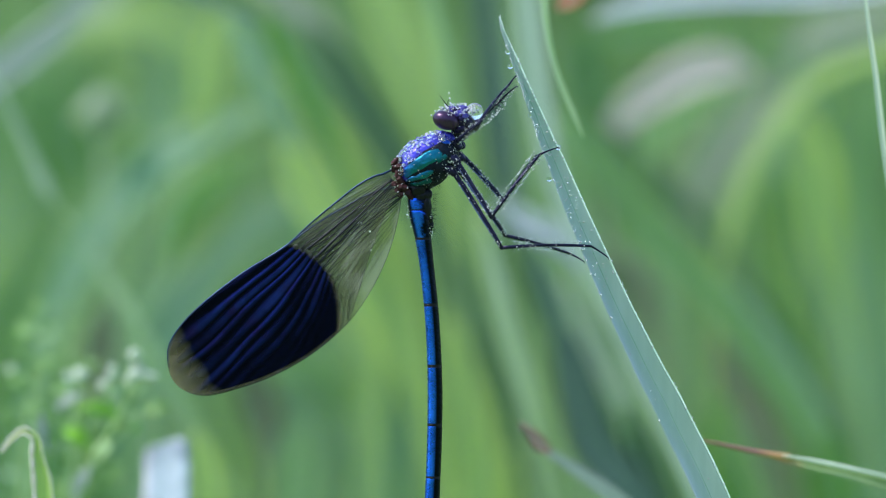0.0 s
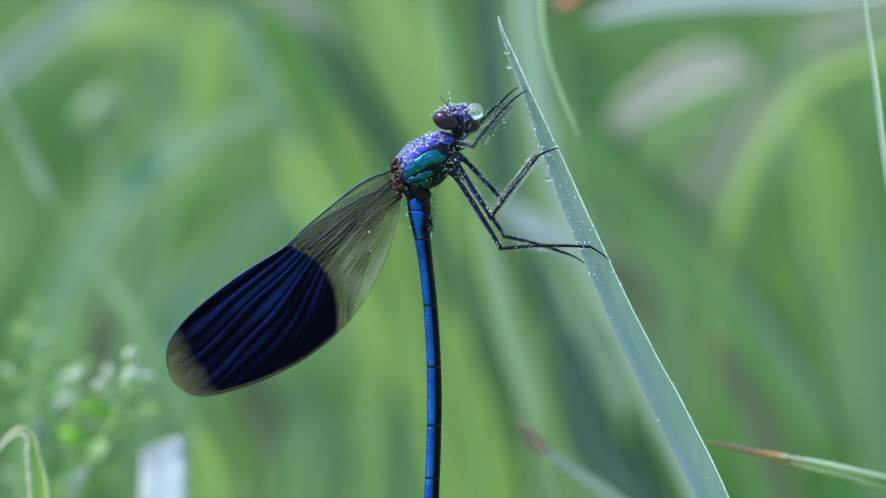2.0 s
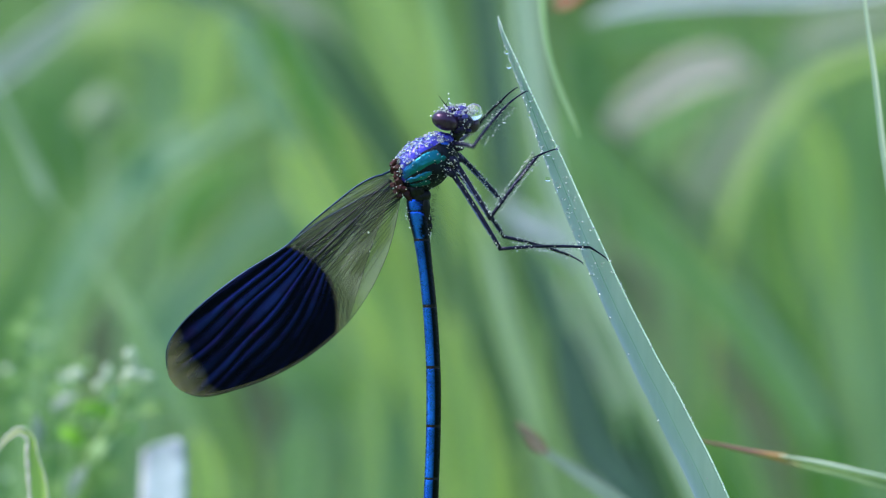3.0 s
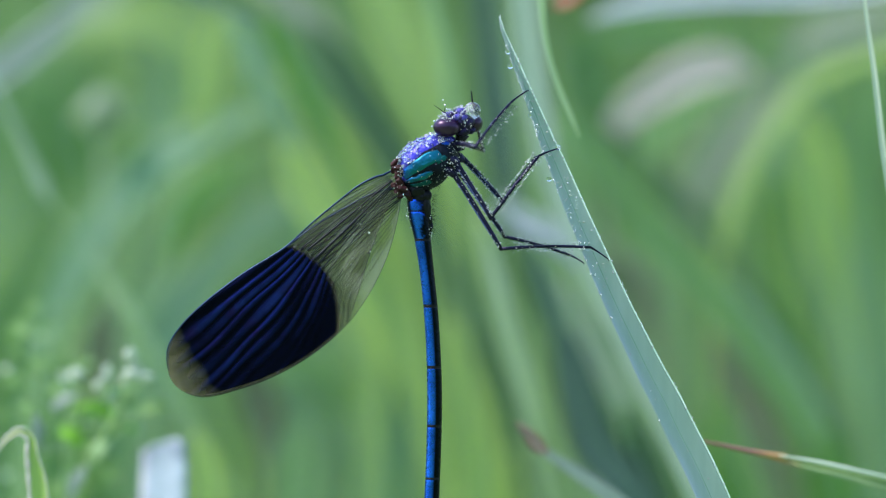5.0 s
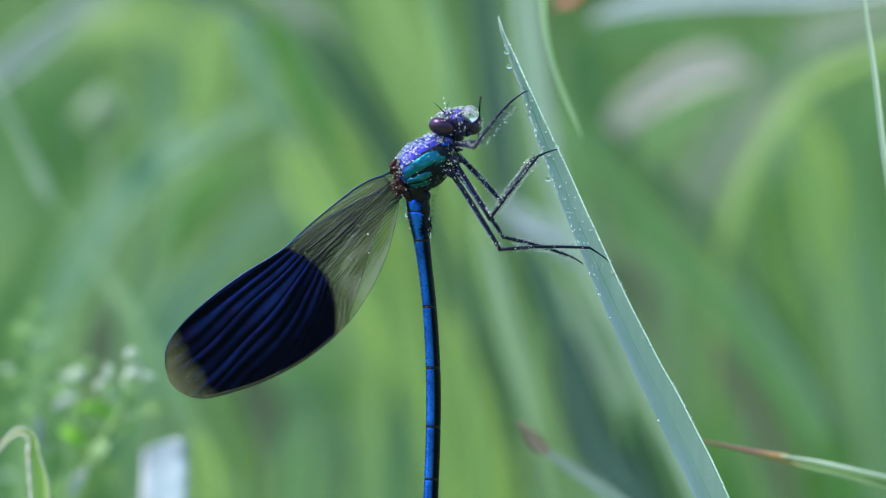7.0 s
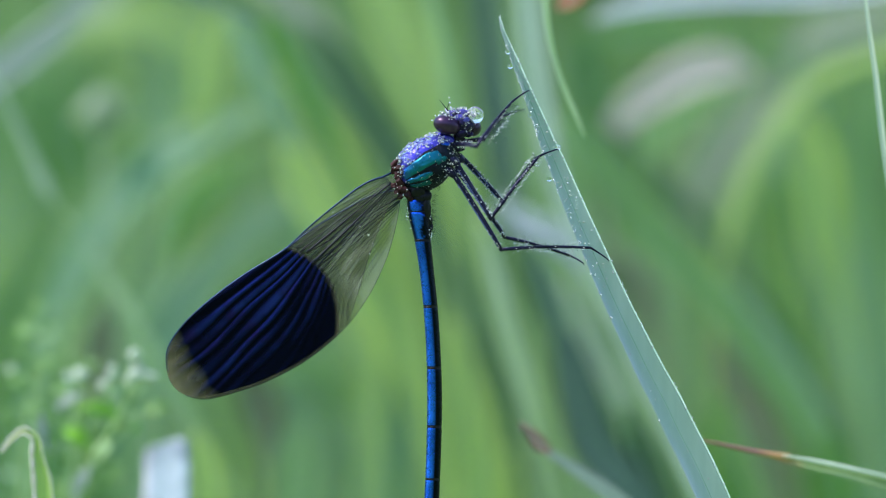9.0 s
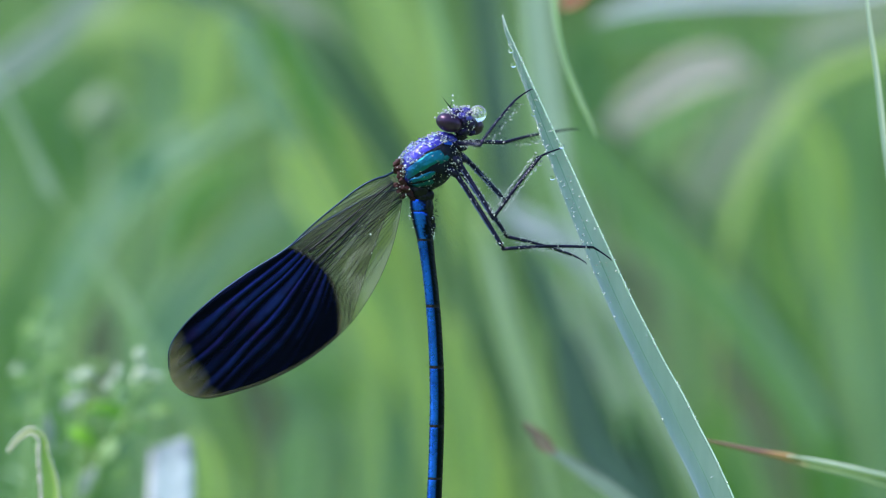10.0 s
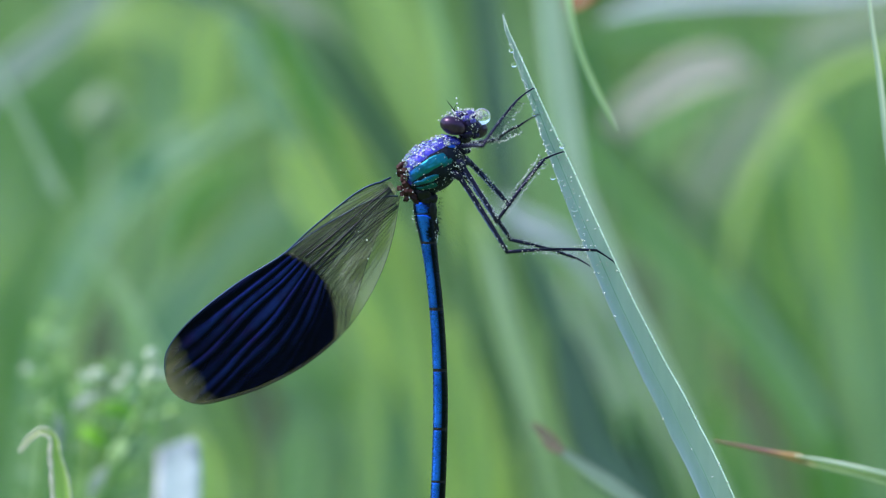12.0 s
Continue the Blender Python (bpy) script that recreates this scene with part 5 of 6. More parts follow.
        tube(bm, [own((c[0] + sx, c[1], 0.2)), own((c[0] + sx * 2, c[1] - 0.9, 0.2)), own((c[0] + sx * 1.2, c[1] - 1.6, 0.2))], [0.18, 0.14, 0.06], 8)
        fly_part("appendage", bm, BLACK)


# wing: axis from root to tip, leading and trailing half widths along it (mm)
WING_ROOT, WING_TIP = V((-4.29, 6.68)), V((-26.52, -11.41))
W_S = [0, 0.04, 0.1, 0.2, 0.34, 0.42, 0.6, 0.75, 0.865, 0.947, 0.98, 0.997, 1.006, 1.010, 1.012]
W_LEAD = [0.87, 1.52, 1.96, 2.07, 2.01, 1.85, 2.45, 2.61, 2.34, 1.58, 0.65, -0.11, -0.6, -1.03, -1.47]
W_TRAIL = [-0.76, -1.79, -3.26, -5.16, -6.9, -7.5, -7.66, -6.85, -5.65, -4.51, -3.7, -2.99, -2.45, -2.01, -1.58]


W_LINE = spline([(a * 10, b, c) for a, b, c in zip(W_S, W_LEAD, W_TRAIL)], 10)
W_S, W_LEAD, W_TRAIL = [q[0] / 10 for q in W_LINE], [q[1] for q in W_LINE], [q[2] for q in W_LINE]


FOLD = 0.56           # mm between the folds of a wing


def spread_at(s):
    """How far the fan of folds has opened, s along the wing beyond the band's inner edge."""
    return 1 + 1.25 * (1 - math.exp(-1.2 * (s - 0.38) / 0.34))


LEAD_LINE = 1.6       # mm; the folds fan out from the leading bundle


def flow(s, p):
    """Which vein line a place on the wing lies on (mm across at the band's inner edge)."""
    if s < 0.38:
        return (p + 0.54) / (0.36 + 0.64 * s / 0.38) - 0.54
    return LEAD_LINE + (p - LEAD_LINE) / spread_at(s)


def unflow(s, f, hub=0.0):
    """Place across the wing of a vein line; towards the root the lines run together at the hub."""
    if s < 0.38:
        t = s / 0.38
        return (f + 0.54) * (0.12 + 0.88 * t ** 0.8) - 0.54 + hub * (1 - t)
    return LEAD_LINE + (f - LEAD_LINE) * spread_at(s)


def pleat(s, p):
    """Fold of the membrane: a steep narrow side towards the light, a long flat one away from it, a little uneven."""
    f = flow(s, p) / FOLD + 0.55 * noise.noise(Vector((s * 4, p * 0.35, 2.0)))
    n = math.floor(f)
    f -= n
    tri = f / 0.62 if f < 0.62 else (1 - f) / 0.38
    tri = tri * tri * (3 - 2 * tri)
    depth = 0.012 + 0.075 * min(1.0, max(0.0, (s - 0.3) / 0.15))
    depth *= max(0.15, 0.8 + 1.1 * noise.noise(Vector((n * 3.7, s * 3, 5.0))))
    depth *= 1 - 0.6 * min(1.0, max(0.0, (-p - 2.6) / 3.0))
    return depth * (0.5 - tri) * min(1.0, s * 5) * (1 - 0.75 * min(1, max(0, (s - 0.8) / 0.2)))


VEIN_F = [-7, -4.5, -3, -2.5, -1.96, -1.4, -0.84, -0.28, 0.28, 0.84, 1.4, 2.5]
VEIN_R = [0.011, 0.014, 0.022, 0.038, 0.06, 0.10, 0.135, 0.055, 0.125, 0.06, 0.045, 0.03]     # mm, strongest behind the leading bundle


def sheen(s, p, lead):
    """Blue sheen painted into the banded membrane's colour: strong on the long side of each fold, weak in its grooves
    and towards the hind margin.
    """
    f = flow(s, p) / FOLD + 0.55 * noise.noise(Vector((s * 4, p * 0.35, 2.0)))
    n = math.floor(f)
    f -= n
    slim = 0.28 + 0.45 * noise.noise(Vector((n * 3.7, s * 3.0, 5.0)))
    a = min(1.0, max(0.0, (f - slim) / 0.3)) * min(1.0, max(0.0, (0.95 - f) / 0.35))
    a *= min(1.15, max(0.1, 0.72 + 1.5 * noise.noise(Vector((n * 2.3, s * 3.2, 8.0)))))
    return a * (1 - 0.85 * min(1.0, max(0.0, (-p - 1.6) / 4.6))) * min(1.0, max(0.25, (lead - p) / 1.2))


def wing(name, w0, turn, trail, label, splay):
    ax = (WING_TIP - WING_ROOT)
    length = ax.length
    ax.normalize()
    ac = Vector((ax.z, 0, -ax.x))
    if ac.z < 0:
        ac = -ac
    rot = Matrix.Rotation(radians(turn), 3, "Y")
    root = WING_ROOT - HUB

    fore = name == "forewing"
    hub = 0.76 if fore else -0.87

    def lim(s):
        hi, lo = np.interp(s, W_S, W_LEAD), np.interp(s, W_S, W_TRAIL) * trail
        if fore:
            lo *= 0.42 + 0.58 * min(1.0, s / 0.42) ** 1.3
        else:
            hi -= 1.85 * max(0.0, 1 - s / 0.4) ** 1.2
        return hi, max(lo, -99.0)

    def at(s, p, lift=0.0):
        w = w0 + splay * s + pleat(s, p) + lift
        return root + rot @ (ax * (s * length) + ac * p) + Vector((0, w, 0))

    bm = bmesh.new()
    lay = bm.verts.layers.float.new("pigment")
    smoke = bm.verts.layers.float.new("smoke")
    sheen_paint, streak = bm.verts.layers.float.new("sheen_paint"), bm.verts.layers.float.new("streak")
    nu, nv = 120, 160
    grid = []
    for i in range(nu + 1):
        s = 1.012 * (1 - (1 - i / nu) ** 1.5)
        hi, lo = lim(s)
        row = []
        for j in range(nv + 1):
            p = lo + (hi - lo) * j / nv
            v = bm.verts.new(at(s, p))
            inner = 0.38 + 0.003 * (p + 1.9) ** 2
            outer = 0.985 - 0.0055 * p + 0.014 * noise.noise(Vector((flow(s, p) * 1.6, s * 3, 0.2))) + 0.006 * noise.noise(Vector((flow(s, p) * 5, s * 6, 4.2)))
            g = min(1, max(0.7, (p - lo) / 0.22)) * min(1, max(0, (s - inner) / 0.012 + 0.5)) * min(1, max(0, (outer - s) / 0.2 + 0.5)) ** 1.6
            v[lay] = max(g, (0.26 + 0.3 * noise.noise(Vector((flow(s, p) * 2.2, s * 9, 7.0)))) * min(1, max(0, (s - 0.85) / 0.05)))
            if s < 0.4:
                t = s / 0.38
                f = (p + 0.54 - hub * (1 - t)) / (0.12 + 0.88 * t ** 0.8) - 0.54
                d = abs(f / FOLD - round(f / FOLD) + 0.25 * noise.noise(Vector((f * 0.5, s * 4, 3.0)))) * FOLD
                v[lay] = max(v[lay], (0.5 if w0 < 0 else 0.15) * min(1, 0.25 + s / 0.25) * min(1, max(0.06, (f + 3.2) / 1.8)) * min(1, max(0.2, (1.6 - f) / 1.0)) * math.exp(-(d / 0.17) ** 2) * (0.75 + 0.9 * noise.noise(Vector((f * 2, s * 14, 1.0)))))
            v[sheen_paint] = sheen(s, p, hi)
            fl = flow(s, p)
            v[streak] = min(1.0, max(0.0, 0.3 + 1.7 * noise.noise(Vector((fl * 1.5 + 5 * s, s * 10, 9.0))) + 0.4 * max(0.0, -fl - 4.6))) * min(1.0, max(0.0, (0.38 - s) / 0.06)) if s < 0.45 else min(1.0, max(0.0, 0.45 + 0.9 * noise.noise(Vector((fl * 3.2, s * 12, 2.0))))) * min(1.0, max(0.0, (s - 0.8) / 0.1))
            v[smoke] = min(1, max(0, (s - 0.6) / 0.15))
            row.append(v)
        grid.append(row)
    for r0, r1 in zip(grid, grid[1:]):
        for k in range(nv):
            bm.faces.new((r0[k], r0[k + 1], r1[k + 1], r1[k]))
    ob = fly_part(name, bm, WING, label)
    # veins along the folds
    bm = bmesh.new()
    near = w0 < 0
    fs = [4.2 - FOLD / 4 * k for k in range(76)]
    for n, f in enumerate(fs):
        main = n % 4 == 0
        if not main and (not near or f < 0.2):
            continue
        run, wide = [], []
        for i in range(60):
            s = 0.015 + 0.985 * i / 59
            p = unflow(s, f + 0.1 * noise.noise(Vector((s * 5, n * 0.7, 1.5))), hub)
            hi, lo = lim(s)
            if lo < p < hi and s < 0.385 + 0.003 * (p + 1.9) ** 2 and (main or s > 0.12 + 0.04 * (n % 3)):
                run.append(at(s, p, -0.03))
                wide.append(float(np.interp(f, VEIN_F, VEIN_R)) * (1.0 if near else 0.45) * (0.55 + 1.3 * s) * (0.9 + 0.5 * noise.noise(Vector((s * 9, f * 3, 4.0)))) if main else 0.007)
            elif len(run) > 2:
                break
        if len(run) > 2:
            tube(bm, run, wide, 5)
    rnd = random.Random(int(abs(w0) * 100) + 1)
    for n, f in enumerate(fs[:-1] if near else []):
        s = 0.05 + 0.02 * rnd.random()
        while s < 0.42:
            p0, p1 = unflow(s, f, hub), unflow(s, fs[n + 1], hub)
            hi, lo = lim(s)
            if lo < p1 and p0 < hi:
                tube(bm, [at(s, p0, -0.02), at(s, p1, -0.02)], 0.021 if f > 0.7 else 0.012, 3, cap=False)
            s += rnd.uniform(0.009, 0.016)
    part("vein_net", bm, VEIN, ob, "fine dark vein net")
    bm = bmesh.new()
    edge = [at(s, lim(s)[0]) for s in [0.01 + 0.985 * k / 60 for k in range(61)]]
    if fore:                # the stout edge runs on to the hinge knob
        edge[0] = Vector((own((-4.72, 0, 0)).x, edge[0].y, own((0, 7.7, 0)).z))
    tube(bm, edge, [0.085 - 0.05 * k / 60 for k in range(61)], 6)
    part("leading_edge", bm, VEIN_BLUE, ob, "metallic blue leading edge")
    bm = bmesh.new()
    tube(bm, [at(s, lim(s)[1]) for s in [0.02 + 0.98 * k / 60 for k in range(61)]], 0.016, 4)
    part("trailing_edge", bm, VEIN, ob)
    return ob


WINGS = []


def wings():
    band = "clear-based wing with a broad blue-black band"
    for kind, w0, turn, trail, splay in (("forewing", -0.75, 0.0, 1.0, 0.35), ("hindwing", -0.35, -0.5, 0.995, 0.25),
                                         ("forewing", 0.75, 0.2, 0.985, -0.35), ("hindwing", 0.35, -0.3, 0.99, -0.25)):
        WINGS.append(wing(kind, w0, turn, trail, band, splay))
    for u, v, r in ((-7.01, 1.68, 0.1), (-10.43, 3.86, 0.06), (-6.9, -0.11, 0.07), (-7.83, 2.5, 0.05)):
        bm = bmesh.new()
        ball(bm, own((u, v, -1.0)), r, 2)
        part("water_drop", bm, DEW, WINGS[0], "clear water drop on the wing")
    rnd = random.Random(61)
    bm = bmesh.new()
    for k in range(50):
        a, b = rnd.uniform(0.08, 0.8), rnd.uniform(0, 1)
        top, low = V((-5.11, 7.12)).lerp(V((-13.8, 0.05)), a), V((-4.57, 3.86)).lerp(V((-8.64, -5.38)), a)
        c = top.lerp(low, b) - HUB
        ball(bm, Vector((c.x, -1.05, c.z)), rnd.uniform(0.015, 0.045), 1)
    tagged(part("dew", bm, DEW, WINGS[0], "tiny scattered dew drops on the wing"), kind="stuff")


def limb(name, a, b, r0, r1, parent=None, spines=0, dew=0, seed=1, length=None, label="", hook=False, spread=0.6, below=False):
    """A leg segment from a to b in the insect's space; with length it is modelled along +x from its own joint for keying."""
    rnd = random.Random(seed)
    if length is None:
        org, d = Vector((0, 0, 0)), b - a
        base = a
    else:
        base, d = Vector((0, 0, 0)), Vector((length, 0, 0))
    n = 10
    dn = d.normalized()
    sag = Vector((0, 0, 1)).cross(dn).cross(dn)
    pts, rad = [], []
    for i in range(n + 1):
        t = i / n
        pts.append(base + d * t + sag * (-0.02 * d.length * math.sin(math.pi * t)))
        rad.append(r0 + (r1 - r0) * t + 0.05 * r0 * math.sin(3 * math.pi * t))
    if hook:
        pts += [base + d * 1.04 + Vector((0, 0, -0.06)), base + d * 1.06 + Vector((0, 0, -0.18))]
        rad += [r1 * 0.7, r1 * 0.3]
    bm = bmesh.new()
    tube(bm, pts, rad, 9)
    ball(bm, pts[0], r0 * 1.12, 2)
    ob = fly_part(name, bm, LEG, label)
    if spines:
        bm, db = bmesh.new(), bmesh.new()
        side = dn.cross(Vector((0, 1, 0))).normalized()
        for k in range(spines):
            t = 0.12 + 0.86 * k / spines + rnd.uniform(-0.02, 0.02)
            p = pts[min(n, int(t * n))].lerp(pts[min(n, int(t * n) + 1)], t * n - int(t * n))
            sg = 1 if k % 2 and not below else -1
            q = p + (side * sg * rnd.uniform(0.6, 1.0) + dn * 0.5 + Vector((0, rnd.uniform(-0.4, 0.1), 0))).normalized() * spread * rnd.uniform(0.7, 1.1)
            tube(bm, [p, q], [0.025, 0.01], 3)
            if rnd.random() < 0.85:
                ball(db, p.lerp(q, rnd.uniform(0.75, 1.05)), rnd.uniform(0.05, 0.095), 1)
        for k in range(dew):
            i = rnd.randrange(1, n)
            p = pts[i].lerp(pts[i + 1], rnd.random())
            ball(db, p + side * rnd.uniform(-1, 1) * r0 * 1.3 + Vector((0, -r0, 0)), rnd.uniform(0.035, 0.08), 1)
        tagged(part("spine_fringe", bm, LEG, ob), kind="stuff")
        tagged(part("dew", db, DEW, ob, "tiny clear dew drops"), kind="stuff")
    return ob


def legs():
    sets = [
        # hip, knee, ankle, toe
        ((1.2, 8.53, -1.0), (4.62, 3.04, -1.8), (9.29, 9.08, -0.4), (11.09, 9.78, 0.6)),
        ((1.68, 9.13, 1.0), (5.87, 4.67, 2.2), (9.02, 8.97, 1.6), (10.38, 9.51, 1.6)),
        ((1.03, 7.34, -1.1), (5.6, 0.11, -2.0), (14.24, 0.27, -0.2), (15.92, -0.82, 0.8)),
        ((1.52, 7.66, 1.0), (6.03, 1.3, 2.4), (12.39, -0.49, 2.2), (13.59, -1.2, 1.4)),
    ]
    for n, (h, k, a, t) in enumerate(sets):
        h, k, a, t = own(h), own(k), own(a), own(t)
        thigh = limb("femur", h, k, 0.27, 0.2, spines=(30, 50, 16, 46)[n], dew=(26, 40, 20, 40)[n], seed=n + 20, spread=0.45)
        limb("tibia", k, a, 0.18, 0.13, spines=(80, 60, 36, 56)[n], dew=(30, 24, 18, 30)[n], seed=n + 30, spread=0.62 if n < 2 else 0.5)
        # raised ridges along the thigh, the sky's sheen put into their blue colour
        dn = (k - h).normalized()
        across = dn.cross(Vector((0, 1, 0))).normalized()
        for o in (-0.16, 0.13):
            bm = bmesh.new()
            tube(bm, [h.lerp(k, 0.12 + 0.84 * i / 8) + across * o * (1 - 0.025 * i) + Vector((0, -0.185 + 0.006 * i, 0)) for i in range(9)],
                 [0.035 + 0.02 * math.sin(i * 0.4) for i in range(9)], 6)
            part("ridge", bm, LEG_SHEEN, thigh, "ridge with painted blue-violet sheen")
        limb("tarsus", a, t, 0.11, 0.06, spines=0, seed=n + 40, hook=True)


FEMUR, TIBIA, TARSUS = 4.08, 6.52, 2.72
FORE = {}


def forelegs():
    for key, seed in (("near", 60), ("far", 70)):
        FORE[key] = (limb("femur", None, None, 0.26, 0.19, spines=12, dew=8, seed=seed, length=FEMUR, spread=0.4),
                     limb("tibia", None, None, 0.17, 0.12, spines=34, dew=12, seed=seed + 1, length=TIBIA, spread=1.15, below=True),
                     limb("tarsus", None, None, 0.11, 0.06, seed=seed + 2, length=TARSUS, hook=True))


HEAD_AT = V((1.2, 11.9))


def head():
    hd = new("head", None)

    def h(p):
        return V(p) - HEAD_AT

    bm = bmesh.new()
    ball(bm, h((1.58, 12.39, 0.2)), 1.0, 3, (1.5, 1.5, 1.05))
    ball(bm, h((1.63, 11.52, -0.4)), 0.62, 3, (1.1, 1.2, 0.75))
    ball(bm, h((2.39, 11.41, 0.1)), 0.4, 3, (1.2, 1.2, 0.7))
    ball(bm, h((1.2, 13.37, -0.3)), 0.5, 3, (1.5, 1.7, 0.75))
    ball(bm, h((2.01, 13.32, -0.3)), 0.5, 3, (1.2, 1.5, 0.8))
    ball(bm, h((1.85, 12.55, -1.0)), 0.55, 3, (1.0, 1.0, 0.9))
    for q in bm.verts:
        q.co += noise.noise_vector(q.co * 2.2) * 0.12 + noise.noise_vector(q.co * 6.5) * 0.05
    bpy.data.objects.remove(hd)
    ob = fly_part("head", bm, HEAD_MAT, "dark violet head with a water drop on the face")
    bm = bmesh.new()
    for u, v, w, r in ((1.09, 13.32, -0.6, 0.5), (1.9, 13.37, -0.6, 0.52), (1.52, 12.93, -1.1, 0.45), (2.07, 12.77, -1.2, 0.36), (0.76, 13.48, 0.2, 0.4)):
        ball(bm, h((u, v, w)), r, 3, (1.1, 1.0, 0.85))
    for q in bm.verts:
        q.co += noise.noise_vector(q.co * 4.0) * 0.1
    part("vertex", bm, VERTEX_MAT, ob, "bumpy violet crown of the head")
    for u, v, w, sc in ((0.27, 12.34, -1.1, (1.3, 1.1, 0.92)), (2.72, 12.07, 1.0, (0.9, 1.1, 0.88))):
        bm = bmesh.new()
        ball(bm, h((u, v, w)), 1.0, 4, sc, Matrix.Rotation(radians(17), 3, "Y"))
        part("eye", bm, EYE_MAT, ob, "glossy brown-violet compound eye")
    for w, (u, v) in ((-0.5, (-0.33, 14.73)), (0.5, (0.65, 14.62))):
        bm = bmesh.new()
        tube(bm, [h((0.82, 13.32, w)), h((0.33, 13.86, w * 1.3)), h((u, v, w * 2))], [0.09, 0.05, 0.02], 6)
        part("antenna", bm, BLACK, ob)
    bm = bmesh.new()
    ball(bm, h((3.04, 13.21, -0.5)), 0.84, 4, (1.0, 1.0, 0.98))
    part("water_drop", bm, FACE_DROP, ob, "large clear water drop on the face")
    bm = bmesh.new()
    ball(bm, h((1.85, 12.61, -1.2)), 0.3, 2)
    ball(bm, h((1.52, 13.26, -1.0)), 0.2, 2)
    part("ocellus", bm, HEAD_MAT, ob)
    bm = bmesh.new()
    tube(bm, [h((1.52, 11.36, 0)), h((1.2, 10.92, 0)), h((1.03, 10.38, 0))], [0.7, 0.55, 0.6], 12)
    part("neck", bm, BLACK, ob)
    rnd = random.Random(17)
    hb, db = bmesh.new(), bmesh.new()
    for k in range(380):
        a, b = rnd.uniform(25, 175), rnd.uniform(-75, 40)
        dirv = Vector((math.cos(radians(a)) * math.cos(radians(b)), math.sin(radians(b)), math.sin(radians(a)) * math.cos(radians(b))))
        c = h((1.3, 12.66, 0))
        p = c + Vector((dirv.x * 1.85, dirv.y * 1.7, dirv.z * 1.05))
        q = p + dirv * rnd.uniform(0.12, 0.42)
        tube(hb, [p, q], [0.02, 0.008], 3)
        if rnd.random() < 0.5:
            ball(db, q, rnd.uniform(0.035, 0.085), 1)
    for k in range(16):
        x, y = rnd.uniform(0, 1), rnd.uniform(0, 1)
        c = h((1.52, 12.83, 0)) + Vector((x * 1.2, -1.45 - 0.15 * rnd.random(), -1.5 * y))
        ball(db, c, rnd.uniform(0.025, 0.06), 1)
    for u, v in ((0.6, 14.95), (0.65, 14.46), (0.71, 14.02), (-0.76, 13.26), (-1.09, 12.83)):
        ball(db, h((u, v, -0.6)), 0.09, 2)
    tagged(part("hair", hb, FUZZ, ob), kind="stuff")
    tagged(part("dew", db, DEW, ob, "tiny clear dew drops"), kind="stuff")
    return ob


thorax()
abdomen()
wings()
legs()
forelegs()
HEAD = head()


